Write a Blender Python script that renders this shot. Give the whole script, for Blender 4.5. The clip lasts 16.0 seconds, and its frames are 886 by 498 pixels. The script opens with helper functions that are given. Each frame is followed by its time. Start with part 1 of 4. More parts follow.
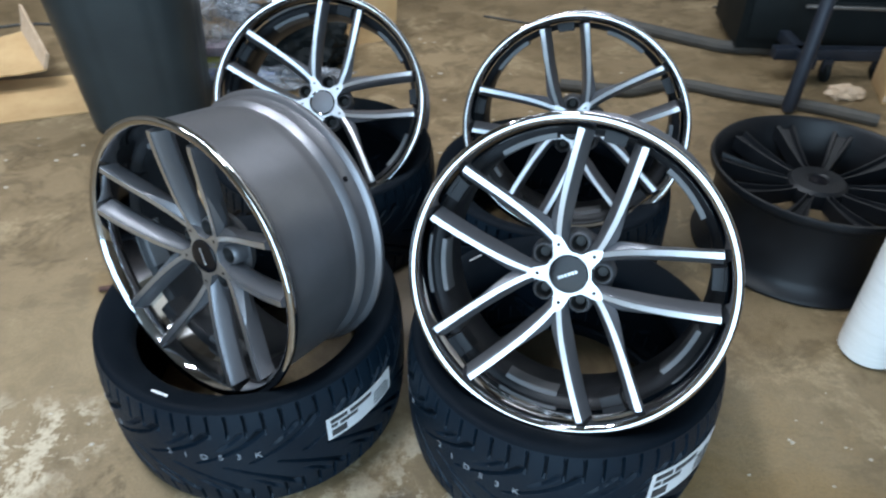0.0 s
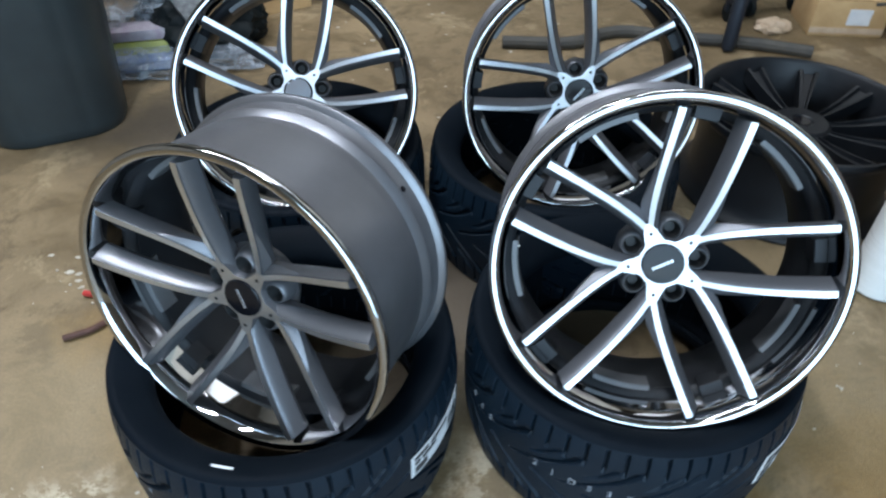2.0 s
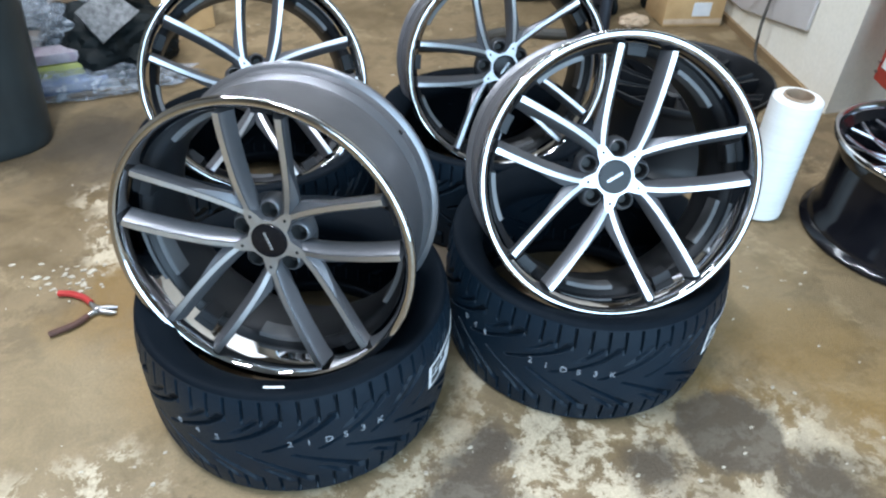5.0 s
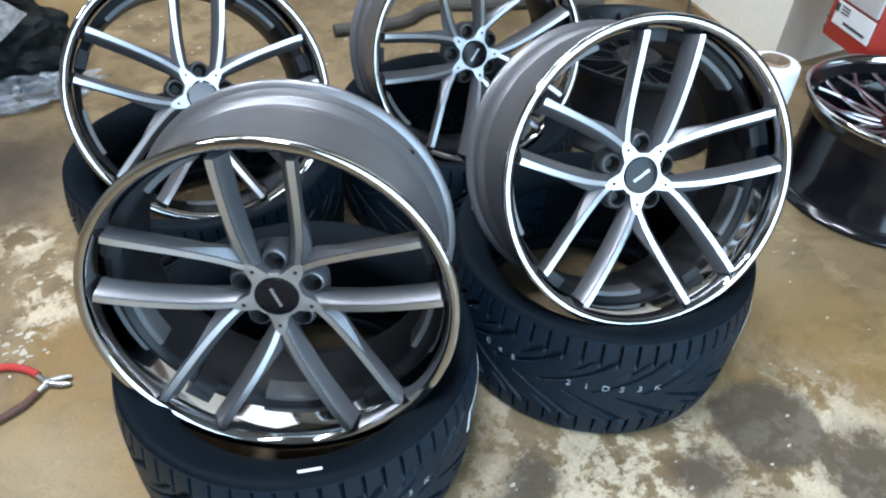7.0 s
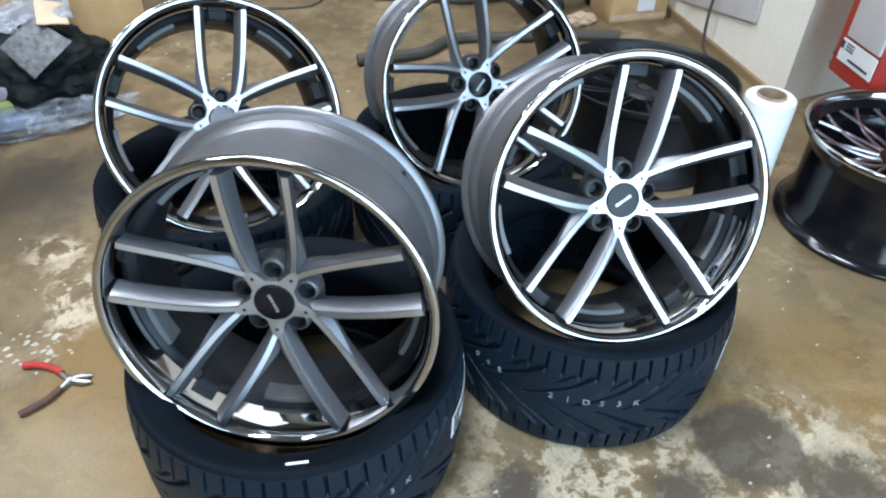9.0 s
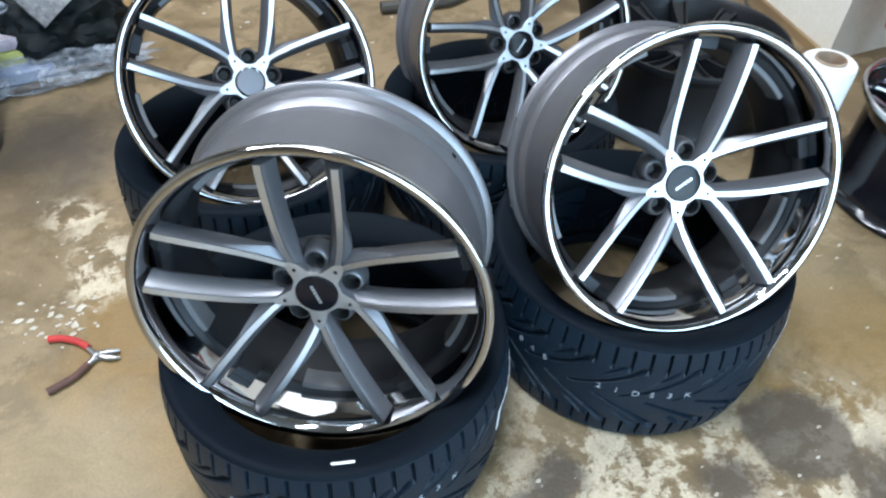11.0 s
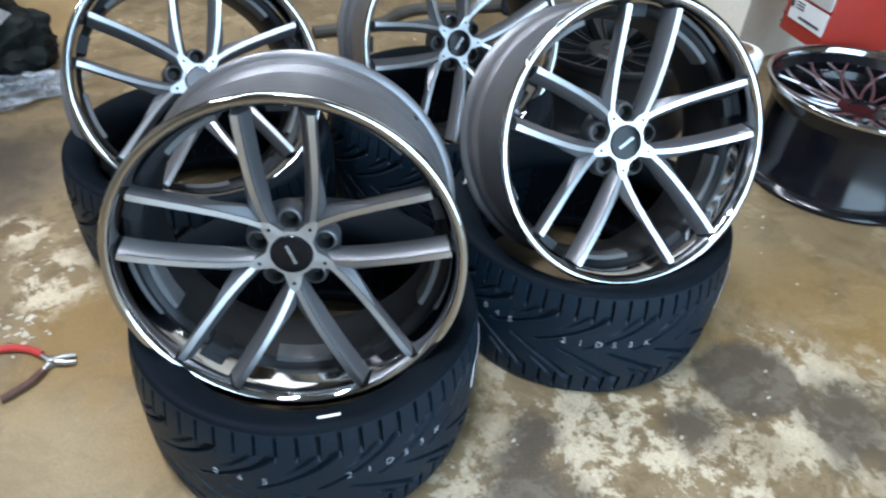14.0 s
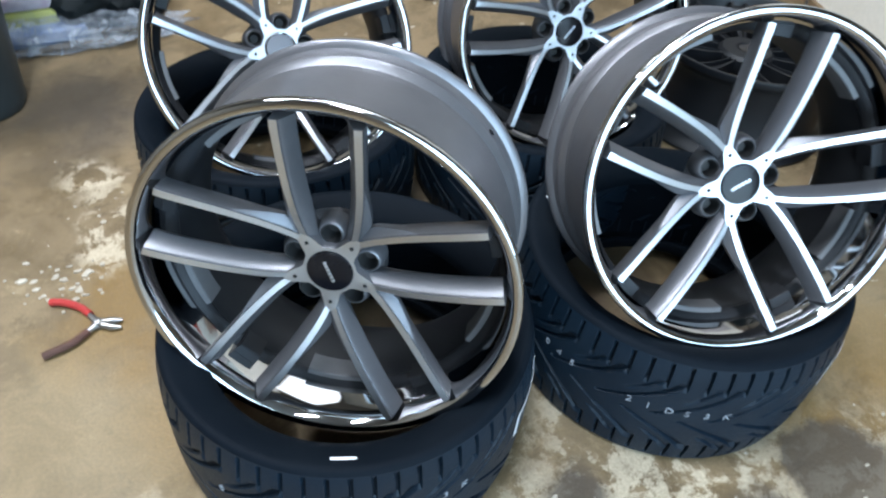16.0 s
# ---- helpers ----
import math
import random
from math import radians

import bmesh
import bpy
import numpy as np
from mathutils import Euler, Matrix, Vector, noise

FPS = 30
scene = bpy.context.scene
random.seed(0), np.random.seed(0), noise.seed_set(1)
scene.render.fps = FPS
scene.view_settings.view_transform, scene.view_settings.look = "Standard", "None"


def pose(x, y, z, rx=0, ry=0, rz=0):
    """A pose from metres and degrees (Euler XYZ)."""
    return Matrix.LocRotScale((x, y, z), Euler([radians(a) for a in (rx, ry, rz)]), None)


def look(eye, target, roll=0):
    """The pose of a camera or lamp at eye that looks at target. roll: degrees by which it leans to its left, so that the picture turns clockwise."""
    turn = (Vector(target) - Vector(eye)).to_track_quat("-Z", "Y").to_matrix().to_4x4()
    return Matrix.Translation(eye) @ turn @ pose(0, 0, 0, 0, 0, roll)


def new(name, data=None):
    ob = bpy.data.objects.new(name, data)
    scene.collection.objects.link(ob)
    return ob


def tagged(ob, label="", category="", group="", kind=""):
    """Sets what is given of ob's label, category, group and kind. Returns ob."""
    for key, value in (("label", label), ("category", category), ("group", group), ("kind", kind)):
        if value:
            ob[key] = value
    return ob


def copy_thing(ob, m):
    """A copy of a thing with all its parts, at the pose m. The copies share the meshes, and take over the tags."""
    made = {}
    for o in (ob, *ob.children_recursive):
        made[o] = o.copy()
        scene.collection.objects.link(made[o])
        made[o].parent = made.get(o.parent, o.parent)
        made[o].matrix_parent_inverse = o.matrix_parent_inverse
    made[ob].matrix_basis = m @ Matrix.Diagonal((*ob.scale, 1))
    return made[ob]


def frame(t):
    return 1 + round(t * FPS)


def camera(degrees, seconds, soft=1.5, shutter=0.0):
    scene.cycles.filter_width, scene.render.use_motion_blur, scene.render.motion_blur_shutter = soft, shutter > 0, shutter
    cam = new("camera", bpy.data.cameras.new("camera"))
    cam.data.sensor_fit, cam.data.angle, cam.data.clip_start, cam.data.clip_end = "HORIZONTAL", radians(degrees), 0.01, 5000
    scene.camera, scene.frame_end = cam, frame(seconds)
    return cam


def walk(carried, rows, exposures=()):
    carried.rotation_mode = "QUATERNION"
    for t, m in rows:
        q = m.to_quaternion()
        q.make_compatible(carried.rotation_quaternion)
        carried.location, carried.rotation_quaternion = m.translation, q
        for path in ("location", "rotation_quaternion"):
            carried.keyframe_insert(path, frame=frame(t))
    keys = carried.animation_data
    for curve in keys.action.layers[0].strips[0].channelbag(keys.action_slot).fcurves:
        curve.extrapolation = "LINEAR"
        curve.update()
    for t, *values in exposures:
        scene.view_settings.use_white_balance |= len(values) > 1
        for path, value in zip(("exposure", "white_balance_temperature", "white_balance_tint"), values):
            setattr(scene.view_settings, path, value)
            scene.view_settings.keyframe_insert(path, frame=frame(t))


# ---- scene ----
# Camera and its walk: seconds, place in metres, turn in degrees.
cam = camera(64.47, 16.0, soft=2.2, shutter=0.5)
ROWS = [
    (0.0, 0.0332, 0.0308, 1.3473, 52.19, -0.14, 2.29),
    (0.5, -0.0901, 0.0414, 1.3557, 52.40, -2.80, -2.48),
    (1.0, -0.1818, 0.0555, 1.3566, 52.17, -2.52, -4.11),
    (1.5, -0.2433, 0.1517, 1.3329, 50.71, -2.48, -5.38),
    (2.0, -0.3101, 0.2329, 1.3297, 48.46, -0.66, -9.99),
    (2.5, -0.5253, 0.2451, 1.3100, 48.83, -2.16, -18.55),
    (3.0, -0.6343, 0.2204, 1.3218, 50.05, -2.62, -22.29),
    (3.5, -0.6149, 0.1112, 1.3349, 53.75, -3.21, -23.34),
    (4.0, -0.5985, 0.0031, 1.3113, 53.91, -2.56, -23.04),
    (4.5, -0.6091, -0.0138, 1.2954, 54.57, -1.82, -22.28),
    (4.7, -0.6047, -0.0097, 1.3034, 53.18, -1.79, -21.28),
    (6.8, -0.7224, 0.3101, 1.2819, 49.20, -2.56, -32.27),
    (7.0, -0.7204, 0.3053, 1.2791, 49.20, -2.10, -31.97),
    (7.5, -0.7304, 0.2893, 1.2839, 49.01, -3.03, -32.24),
    (8.0, -0.7353, 0.2617, 1.2986, 49.90, -2.39, -30.85),
    (8.5, -0.7159, 0.2090, 1.3097, 50.93, -2.06, -30.03),
    (8.7, -0.6923, 0.1814, 1.3163, 51.58, -1.47, -28.98),
    (10.8, -0.7361, 0.3453, 1.3641, 46.20, -3.64, -29.14),
    (11.0, -0.7087, 0.3320, 1.3383, 46.34, -1.90, -28.08),
    (11.5, -0.6675, 0.4100, 1.3059, 42.54, -1.96, -27.21),
    (12.0, -0.7387, 0.5718, 1.2683, 39.98, -1.55, -37.57),
    (12.5, -0.7785, 0.6388, 1.2047, 38.36, -6.50, -44.85),
    (13.0, -0.7958, 0.5337, 1.1821, 42.55, -5.19, -40.04),
    (13.5, -0.8080, 0.3191, 1.2024, 45.16, -2.73, -34.77),
    (13.6, -0.8296, 0.2804, 1.2159, 47.63, -4.97, -36.39),
    (14.0, -0.8440, 0.2405, 1.2404, 50.84, -2.86, -35.01),
    (14.5, -0.8308, 0.2131, 1.2437, 50.98, -1.03, -32.03),
    (15.0, -0.8298, 0.2043, 1.2416, 51.44, -0.96, -32.86),
    (15.5, -0.7674, 0.2635, 1.2437, 50.33, -0.88, -28.71),
    (16.0, -0.6829, 0.3809, 1.2394, 46.49, -3.73, -23.56),
]
EXPOSURES = [(0.0, -0.16), (1.5, -0.16), (2.2, -0.13), (3.0, 0.11), (4.5, 0.21), (7.0, 0.27), (8.5, 0.23), (11.0, 0.37), (12.0, 0.41), (13.0, 0.27), (14.5, 0.18), (16.0, 0.30)]
walk(cam, [(t, pose(x, y, z, rx, ry, rz)) for t, x, y, z, rx, ry, rz in ROWS], EXPOSURES)

# World and light: daylight through the open roller door behind the camera, unseen tubes on the ceiling.
world = bpy.data.worlds.new("world")
scene.world = world
world.use_nodes = True
sky = world.node_tree.nodes.new("ShaderNodeTexSky")
sky.sky_type, sky.sun_disc, sky.sun_elevation, sky.sun_rotation = "NISHITA", False, radians(40), radians(200)
back = world.node_tree.nodes["Background"]
world.node_tree.links.new(sky.outputs[0], back.inputs[0])
back.inputs[1].default_value = 0.12


def area_lamp(name, m, sx, sy, watts, color):
    data = bpy.data.lights.new(name, "AREA")
    data.shape, data.size, data.size_y, data.energy, data.color = "RECTANGLE", sx, sy, watts, color
    ob = new(name, data)
    ob.matrix_world = m
    return ob


DOOR_X, DOOR_W, DOOR_H, DOOR_Y = -0.3, 3.6, 4.0, -2.4
area_lamp("daylight_door", look((DOOR_X, DOOR_Y - 0.12, DOOR_H / 2), (DOOR_X, 5, DOOR_H / 2)), DOOR_W, DOOR_H, 285, (0.48, 0.75, 1.0))
# All out of view; the last is a fill added to brighten the left side.
TUBES = [(-0.9, 0.8, 0.16, 1.25, 125), (-0.4, 3.0, 3.6, 0.16, 105), (1.9, 5.0, 2.6, 2.6, 50), (-2.5, 2.3, 0.16, 1.25, 130)]
for tx, ty, sx, sy, watts in TUBES:
    area_lamp("tube_light", look((tx, ty, 4.20), (tx, ty + 0.001, 0)), sx, sy, watts, (0.81, 0.895, 1.0))


# Materials.
def nodes_of(name):
    m = bpy.data.materials.new(name)
    m.use_nodes = True
    nt = m.node_tree
    return m, nt, nt.nodes["Principled BSDF"]


def mixrgb(nt, fac, a, b, blend="MIX"):
    n = nt.nodes.new("ShaderNodeMix")
    n.data_type, n.blend_type = "RGBA", blend
    for slot, v in ((0, fac), (6, a), (7, b)):
        if isinstance(v, bpy.types.NodeSocket):
            nt.links.new(v, n.inputs[slot])
        elif slot:
            n.inputs[slot].default_value = (*v, 1)
        else:
            n.inputs[slot].default_value = v
    return n.outputs[2]


def noise_fac(nt, scale, detail=4, lo=0.35, hi=0.65, coord="Object", stretch=None, rough=0.6, distort=0.0):
    tc = nt.nodes.new("ShaderNodeTexCoord")
    n = nt.nodes.new("ShaderNodeTexNoise")
    n.inputs["Scale"].default_value, n.inputs["Detail"].default_value = scale, detail
    n.inputs["Roughness"].default_value, n.inputs["Distortion"].default_value = rough, distort
    src = tc.outputs[coord]
    if stretch:
        mp = nt.nodes.new("ShaderNodeMapping")
        mp.inputs["Scale"].default_value = stretch
        nt.links.new(src, mp.inputs[0])
        src = mp.outputs[0]
    nt.links.new(src, n.inputs["Vector"])
    r = nt.nodes.new("ShaderNodeMapRange")
    r.inputs[1].default_value, r.inputs[2].default_value = lo, hi
    nt.links.new(n.outputs["Fac"], r.inputs[0])
    return r.outputs[0]


def math_node(nt, op, a, b=0.0):
    n = nt.nodes.new("ShaderNodeMath")
    n.operation = op
    for i, v in enumerate((a, b)):
        if isinstance(v, bpy.types.NodeSocket):
            nt.links.new(v, n.inputs[i])
        else:
            n.inputs[i].default_value = v
    return n.outputs[0]


def add_bump(nt, p, height, strength, dist=0.002):
    b = nt.nodes.new("ShaderNodeBump")
    b.inputs["Strength"].default_value, b.inputs["Distance"].default_value = strength, dist
    nt.links.new(height, b.inputs["Height"])
    nt.links.new(b.outputs[0], p.inputs["Normal"])


def surface(name, c1, c2, rough=0.5, metal=0.0, big=6.0, fine=120.0, bump=0.15, stretch=None, rough2=None, coat=0.0, spec=0.5):
    """A two-scale worn surface: large blotches between c1 and c2, fine grain in colour, gloss and relief."""
    m, nt, p = nodes_of(name)
    f1 = noise_fac(nt, big, 5, stretch=stretch)
    f2 = noise_fac(nt, fine, 3, 0.3, 0.7, stretch=stretch)
    col = mixrgb(nt, f1, c1, c2)
    col = mixrgb(nt, math_node(nt, "MULTIPLY", f2, 0.22), col, tuple(v * 0.6 for v in c1))
    nt.links.new(col, p.inputs["Base Color"])
    r = nt.nodes.new("ShaderNodeMapRange")
    r.inputs[3].default_value, r.inputs[4].default_value = rough, rough2 if rough2 is not None else min(1, rough * 1.25)
    nt.links.new(f1, r.inputs[0])
    nt.links.new(r.outputs[0], p.inputs["Roughness"])
    p.inputs["Metallic"].default_value = metal
    p.inputs["Coat Weight"].default_value = coat
    p.inputs["Specular IOR Level"].default_value = spec
    if bump:
        add_bump(nt, p, f2, bump)
    return m


CHROME = surface("chrome", (0.60, 0.60, 0.61), (0.52, 0.52, 0.53), 0.035, 1.0, 9, 200, 0.0, rough2=0.09)
# Gunmetal with shade put into its colour: barrel inside, narrow ledges, scribed grooves.
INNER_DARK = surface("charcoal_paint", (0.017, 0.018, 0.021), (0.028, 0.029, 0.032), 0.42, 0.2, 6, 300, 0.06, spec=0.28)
GUNMETAL = surface("gunmetal_paint", (0.20, 0.20, 0.215), (0.16, 0.16, 0.172), 0.33, 0.65, 5, 500, 0.05, rough2=0.40)
LEDGE_GREY = surface("ledge_paint", (0.15, 0.15, 0.155), (0.11, 0.11, 0.115), 0.5, 0.2, 7, 400, 0.05)
MACHINED = surface("machined_alloy", (0.74, 0.75, 0.78), (0.60, 0.61, 0.64), 0.36, 1.0, 8, 420, 0.06, rough2=0.46)
CAP_BLACK = surface("gloss_black_cap", (0.005, 0.005, 0.007), (0.008, 0.008, 0.010), 0.15, 0.0, 20, 300, 0.0, spec=0.25)
SOCKET = surface("dark_socket", (0.012, 0.012, 0.013), (0.02, 0.02, 0.02), 0.5, 0.2, 20, 300, 0.05)
RUBBER = surface("tyre_rubber", (0.0034, 0.0095, 0.0175), (0.0050, 0.013, 0.023), 0.42, 0.0, 7, 260, 0.2, rough2=0.54, spec=0.20)
SIDE_RUBBER = surface("smooth_sidewall_rubber", (0.0035, 0.006, 0.0095), (0.006, 0.009, 0.013), 0.55, 0.0, 9, 220, 0.12, rough2=0.70, spec=0.05)
PAPER = surface("white_paper", (0.78, 0.78, 0.78), (0.66, 0.67, 0.70), 0.55, 0.0, 14, 200, 0.1)
INK = surface("ink", (0.03, 0.03, 0.035), (0.06, 0.06, 0.06), 0.6, 0.0, 40, 300, 0.0)
PAINT_MARK = surface("white_paint_mark", (0.34, 0.37, 0.41), (0.12, 0.13, 0.15), 0.6, 0.0, 60, 300, 0.1)
BLACK_WHEEL = surface("satin_black_wheel", (0.005, 0.0058, 0.0075), (0.009, 0.010, 0.012), 0.38, 0.0, 8, 300, 0.05, spec=0.26)
GLOSS_BLACK = surface("gloss_black_wheel", (0.004, 0.004, 0.006), (0.008, 0.008, 0.010), 0.12, 0.0, 8, 300, 0.02, spec=0.4)
# Mid-grey metal under a clear coat, for the spokes of the mesh wheel.
SPOKE_GREY = surface("black_lacquer", (0.30, 0.30, 0.33), (0.22, 0.22, 0.25), 0.22, 0.9, 8, 300, 0.0, spec=0.9, coat=0.8)
BIN_PLASTIC = surface("grey_bin_plastic", (0.026, 0.036, 0.040), (0.018, 0.025, 0.028), 0.40, 0.0, 5, 180, 0.12, rough2=0.5)
BLACK_PLASTIC = surface("black_plastic", (0.005, 0.008, 0.009), (0.009, 0.012, 0.013), 0.5, 0.0, 5, 180, 0.12, spec=0.16)
CARD = surface("cardboard", (0.56, 0.37, 0.18), (0.46, 0.29, 0.135), 0.75, 0.0, 6, 160, 0.15)
WRAP_PAPER = surface("brown_wrapping", (0.30, 0.20, 0.12), (0.13, 0.085, 0.05), 0.45, 0.0, 9, 60, 0.5)
CARD_CUT = surface("cardboard_edge", (0.60, 0.45, 0.32), (0.5, 0.36, 0.24), 0.8, 0.0, 20, 160, 0.15)
WRAP_WHITE = surface("stretch_wrap", (0.80, 0.80, 0.79), (0.72, 0.72, 0.70), 0.25, 0.0, 5, 60, 0.12, stretch=(1, 1, 14), rough2=0.38)
CORE = surface("card_core", (0.33, 0.24, 0.17), (0.26, 0.18, 0.12), 0.8, 0.0, 20, 160, 0.1)
WALL_WHITE = surface("white_wall_paint", (0.86, 0.82, 0.74), (0.78, 0.73, 0.62), 0.6, 0.0, 2.2, 60, 0.12)
WALL_OTHER = surface("dull_wall_paint", (0.30, 0.26, 0.21), (0.22, 0.19, 0.15), 0.75, 0.0, 1.2, 50, 0.15)
CEILING = surface("ceiling_board", (0.20, 0.18, 0.16), (0.14, 0.125, 0.11), 0.85, 0.0, 1.5, 50, 0.15)
WOOD_TRIM = surface("stained_baseboard", (0.30, 0.20, 0.10), (0.20, 0.13, 0.07), 0.6, 0.0, 4, 90, 0.2, stretch=(1, 0.2, 1))
RED_PAINT = surface("red_machine_paint", (0.42, 0.035, 0.025), (0.34, 0.03, 0.02), 0.35, 0.0, 6, 150, 0.08)
BLUE_STEEL = surface("dark_blue_steel", (0.014, 0.020, 0.032), (0.022, 0.028, 0.04), 0.45, 0.3, 7, 150, 0.1)
STEEL = surface("worn_steel", (0.35, 0.34, 0.33), (0.22, 0.21, 0.2), 0.38, 0.9, 12, 200, 0.15)
HOSE = surface("hose_rubber", (0.045, 0.042, 0.038), (0.08, 0.072, 0.06), 0.65, 0.0, 8, 160, 0.2)
RED_GRIP = surface("red_grip", (0.45, 0.035, 0.03), (0.36, 0.03, 0.03), 0.4, 0.0, 30, 200, 0.1)
BROWN_GRIP = surface("worn_grip", (0.10, 0.035, 0.022), (0.07, 0.03, 0.02), 0.6, 0.0, 30, 200, 0.15)
FLAKE = surface("pale_flake", (0.52, 0.46, 0.37), (0.38, 0.33, 0.26), 0.75, 0.0, 30, 200, 0.2)
YELLOW = surface("yellow_print", (0.50, 0.50, 0.10), (0.42, 0.42, 0.16), 0.4, 0.0, 20, 100, 0.1)
PINK = surface("pale_print", (0.50, 0.46, 0.50), (0.36, 0.28, 0.34), 0.4, 0.0, 20, 100, 0.1)
BLUE_PRINT = surface("blue_print", (0.10, 0.17, 0.38), (0.25, 0.30, 0.42), 0.35, 0.0, 18, 90, 0.2)
GREY_PANEL = surface("grey_panel", (0.58, 0.55, 0.54), (0.50, 0.47, 0.46), 0.5, 0.0, 3, 100, 0.08)


def film_material():
    """Crinkled clear plastic film."""
    m, nt, p = nodes_of("clear_film")
    f = noise_fac(nt, 16, 6, 0.3, 0.7, distort=1.2)
    nt.links.new(mixrgb(nt, f, (0.26, 0.30, 0.36), (0.62, 0.66, 0.72)), p.inputs["Base Color"])
    p.inputs["Roughness"].default_value = 0.16
    r = nt.nodes.new("ShaderNodeMapRange")
    r.inputs[3].default_value, r.inputs[4].default_value = 0.15, 0.62
    nt.links.new(f, r.inputs[0])
    nt.links.new(r.outputs[0], p.inputs["Alpha"])
    add_bump(nt, p, f, 0.9, 0.012)
    return m


FOAM = surface("grey_foam", (0.055, 0.058, 0.06), (0.20, 0.20, 0.205), 0.5, 0.0, 38, 110, 1.0)
FILM = film_material()


def floor_material():
    """Old stained concrete with flaked pale coating, rust, oil and broad dark patches."""
    m, nt, p = nodes_of("stained_concrete")
    geo = nt.nodes.new("ShaderNodeNewGeometry")
    wob = noise_fac(nt, 5.5, 6, 0.2, 0.8, distort=0.4)

    def blob(x, y, r, soft, wobble=0.5):
        d = nt.nodes.new("ShaderNodeVectorMath")
        d.operation = "DISTANCE"
        nt.links.new(geo.outputs["Position"], d.inputs[0])
        d.inputs[1].default_value = (x, y, 0)
        k = math_node(nt, "ADD", d.outputs["Value"], math_node(nt, "MULTIPLY", math_node(nt, "SUBTRACT", wob, 0.5), wobble * r * 2))
        n = nt.nodes.new("ShaderNodeMapRange")
        n.inputs[1].default_value, n.inputs[2].default_value = r + soft, r - soft
        nt.links.new(k, n.inputs[0])
        return n.outputs[0]

    def most(items):
        out = items[0]
        for i in items[1:]:
            out = math_node(nt, "MAXIMUM", out, i)
        return out

    tone = noise_fac(nt, 1.7, 7, 0.32, 0.68, distort=0.3)
    col = mixrgb(nt, tone, (0.285, 0.200, 0.108), (0.150, 0.101, 0.050))
    mott = noise_fac(nt, 6.0, 10, 0.47, 0.62, rough=0.72, distort=0.5)
    col = mixrgb(nt, math_node(nt, "MULTIPLY", mott, 0.8), col, (0.115, 0.074, 0.030))
    pale = noise_fac(nt, 3.6, 12, 0.55, 0.60, rough=0.76, distort=0.4)
    col = mixrgb(nt, math_node(nt, "MULTIPLY", pale, 0.55), col, (0.38, 0.285, 0.165))
    dark = noise_fac(nt, 4.2, 12, 0.53, 0.58, coord="Object", stretch=(1, 1.3, 1), rough=0.74, distort=0.6)
    col = mixrgb(nt, math_node(nt, "MULTIPLY", dark, 0.6), col, (0.10, 0.066, 0.030))
    rust = most([blob(-0.79, 1.50, 0.08, 0.03, 0.9), blob(-0.84, 1.43, 0.05, 0.03, 0.9), blob(0.743, 0.860, 0.209, 0.1, 0.9), blob(0.440, 0.830, 0.087, 0.03, 0.9), blob(-0.805, 1.598, 0.166, 0.07, 0.9), blob(-0.751, 1.256, 0.118, 0.06), blob(0.876, 0.560, 0.190, 0.1)])
    col = mixrgb(nt, math_node(nt, "MULTIPLY", rust, 0.7), col, (0.24, 0.135, 0.035))
    plain = most([blob(-1.076, 1.218, 0.298, 0.1, 0.4), blob(0.821, 1.070, 0.189, 0.12, 0.4)])
    col = mixrgb(nt, math_node(nt, "MULTIPLY", plain, 0.5), col, (0.29, 0.21, 0.115))
    worn = most([blob(0.038, 0.687, 0.322, 0.12, 0.6), blob(0.462, 0.548, 0.212, 0.12, 0.6), blob(-0.981, 0.976, 0.160, 0.05, 0.8), blob(-0.841, 1.870, 0.097, 0.04, 0.9), blob(-0.877, 2.122, 0.077, 0.03, 0.9), blob(-0.346, 0.722, 0.197, 0.1, 0.6)])
    chips = math_node(nt, "MULTIPLY", noise_fac(nt, 9, 12, 0.485, 0.525, rough=0.78, distort=0.25), noise_fac(nt, 30, 8, 0.32, 0.46, rough=0.75))
    col = mixrgb(nt, math_node(nt, "MULTIPLY", math_node(nt, "MULTIPLY", worn, chips), 0.85), col, (0.60, 0.50, 0.36))
    # Small oil spots in front; broad soft dark patches by the bin and between tyres.
    oil_and_dark = most([blob(-0.191, 0.729, 0.098, 0.03, 0.9), blob(0.404, 0.690, 0.116, 0.02, 0.9), blob(-0.115, 0.841, 0.059, 0.02, 0.9), blob(0.208, 0.655, 0.068, 0.03, 0.9), blob(0.509, 0.471, 0.116, 0.05, 0.9), blob(-0.911, 2.490, 0.240, 0.15, 0.6), blob(-0.013, 1.511, 0.336, 0.2, 0.5)])
    col = mixrgb(nt, math_node(nt, "MULTIPLY", oil_and_dark, 0.85), col, (0.060, 0.046, 0.034))
    speck = noise_fac(nt, 140, 3, 0.35, 0.7)
    col = mixrgb(nt, math_node(nt, "MULTIPLY", speck, 0.28), col, (0.09, 0.07, 0.045))
    nt.links.new(col, p.inputs["Base Color"])
    r = nt.nodes.new("ShaderNodeMapRange")
    r.inputs[3].default_value, r.inputs[4].default_value = 0.72, 0.42
    nt.links.new(tone, r.inputs[0])
    nt.links.new(r.outputs[0], p.inputs["Roughness"])
    add_bump(nt, p, math_node(nt, "ADD", speck, math_node(nt, "MULTIPLY", chips, 1.5)), 0.25, 0.004)
    return m


FLOOR = floor_material()


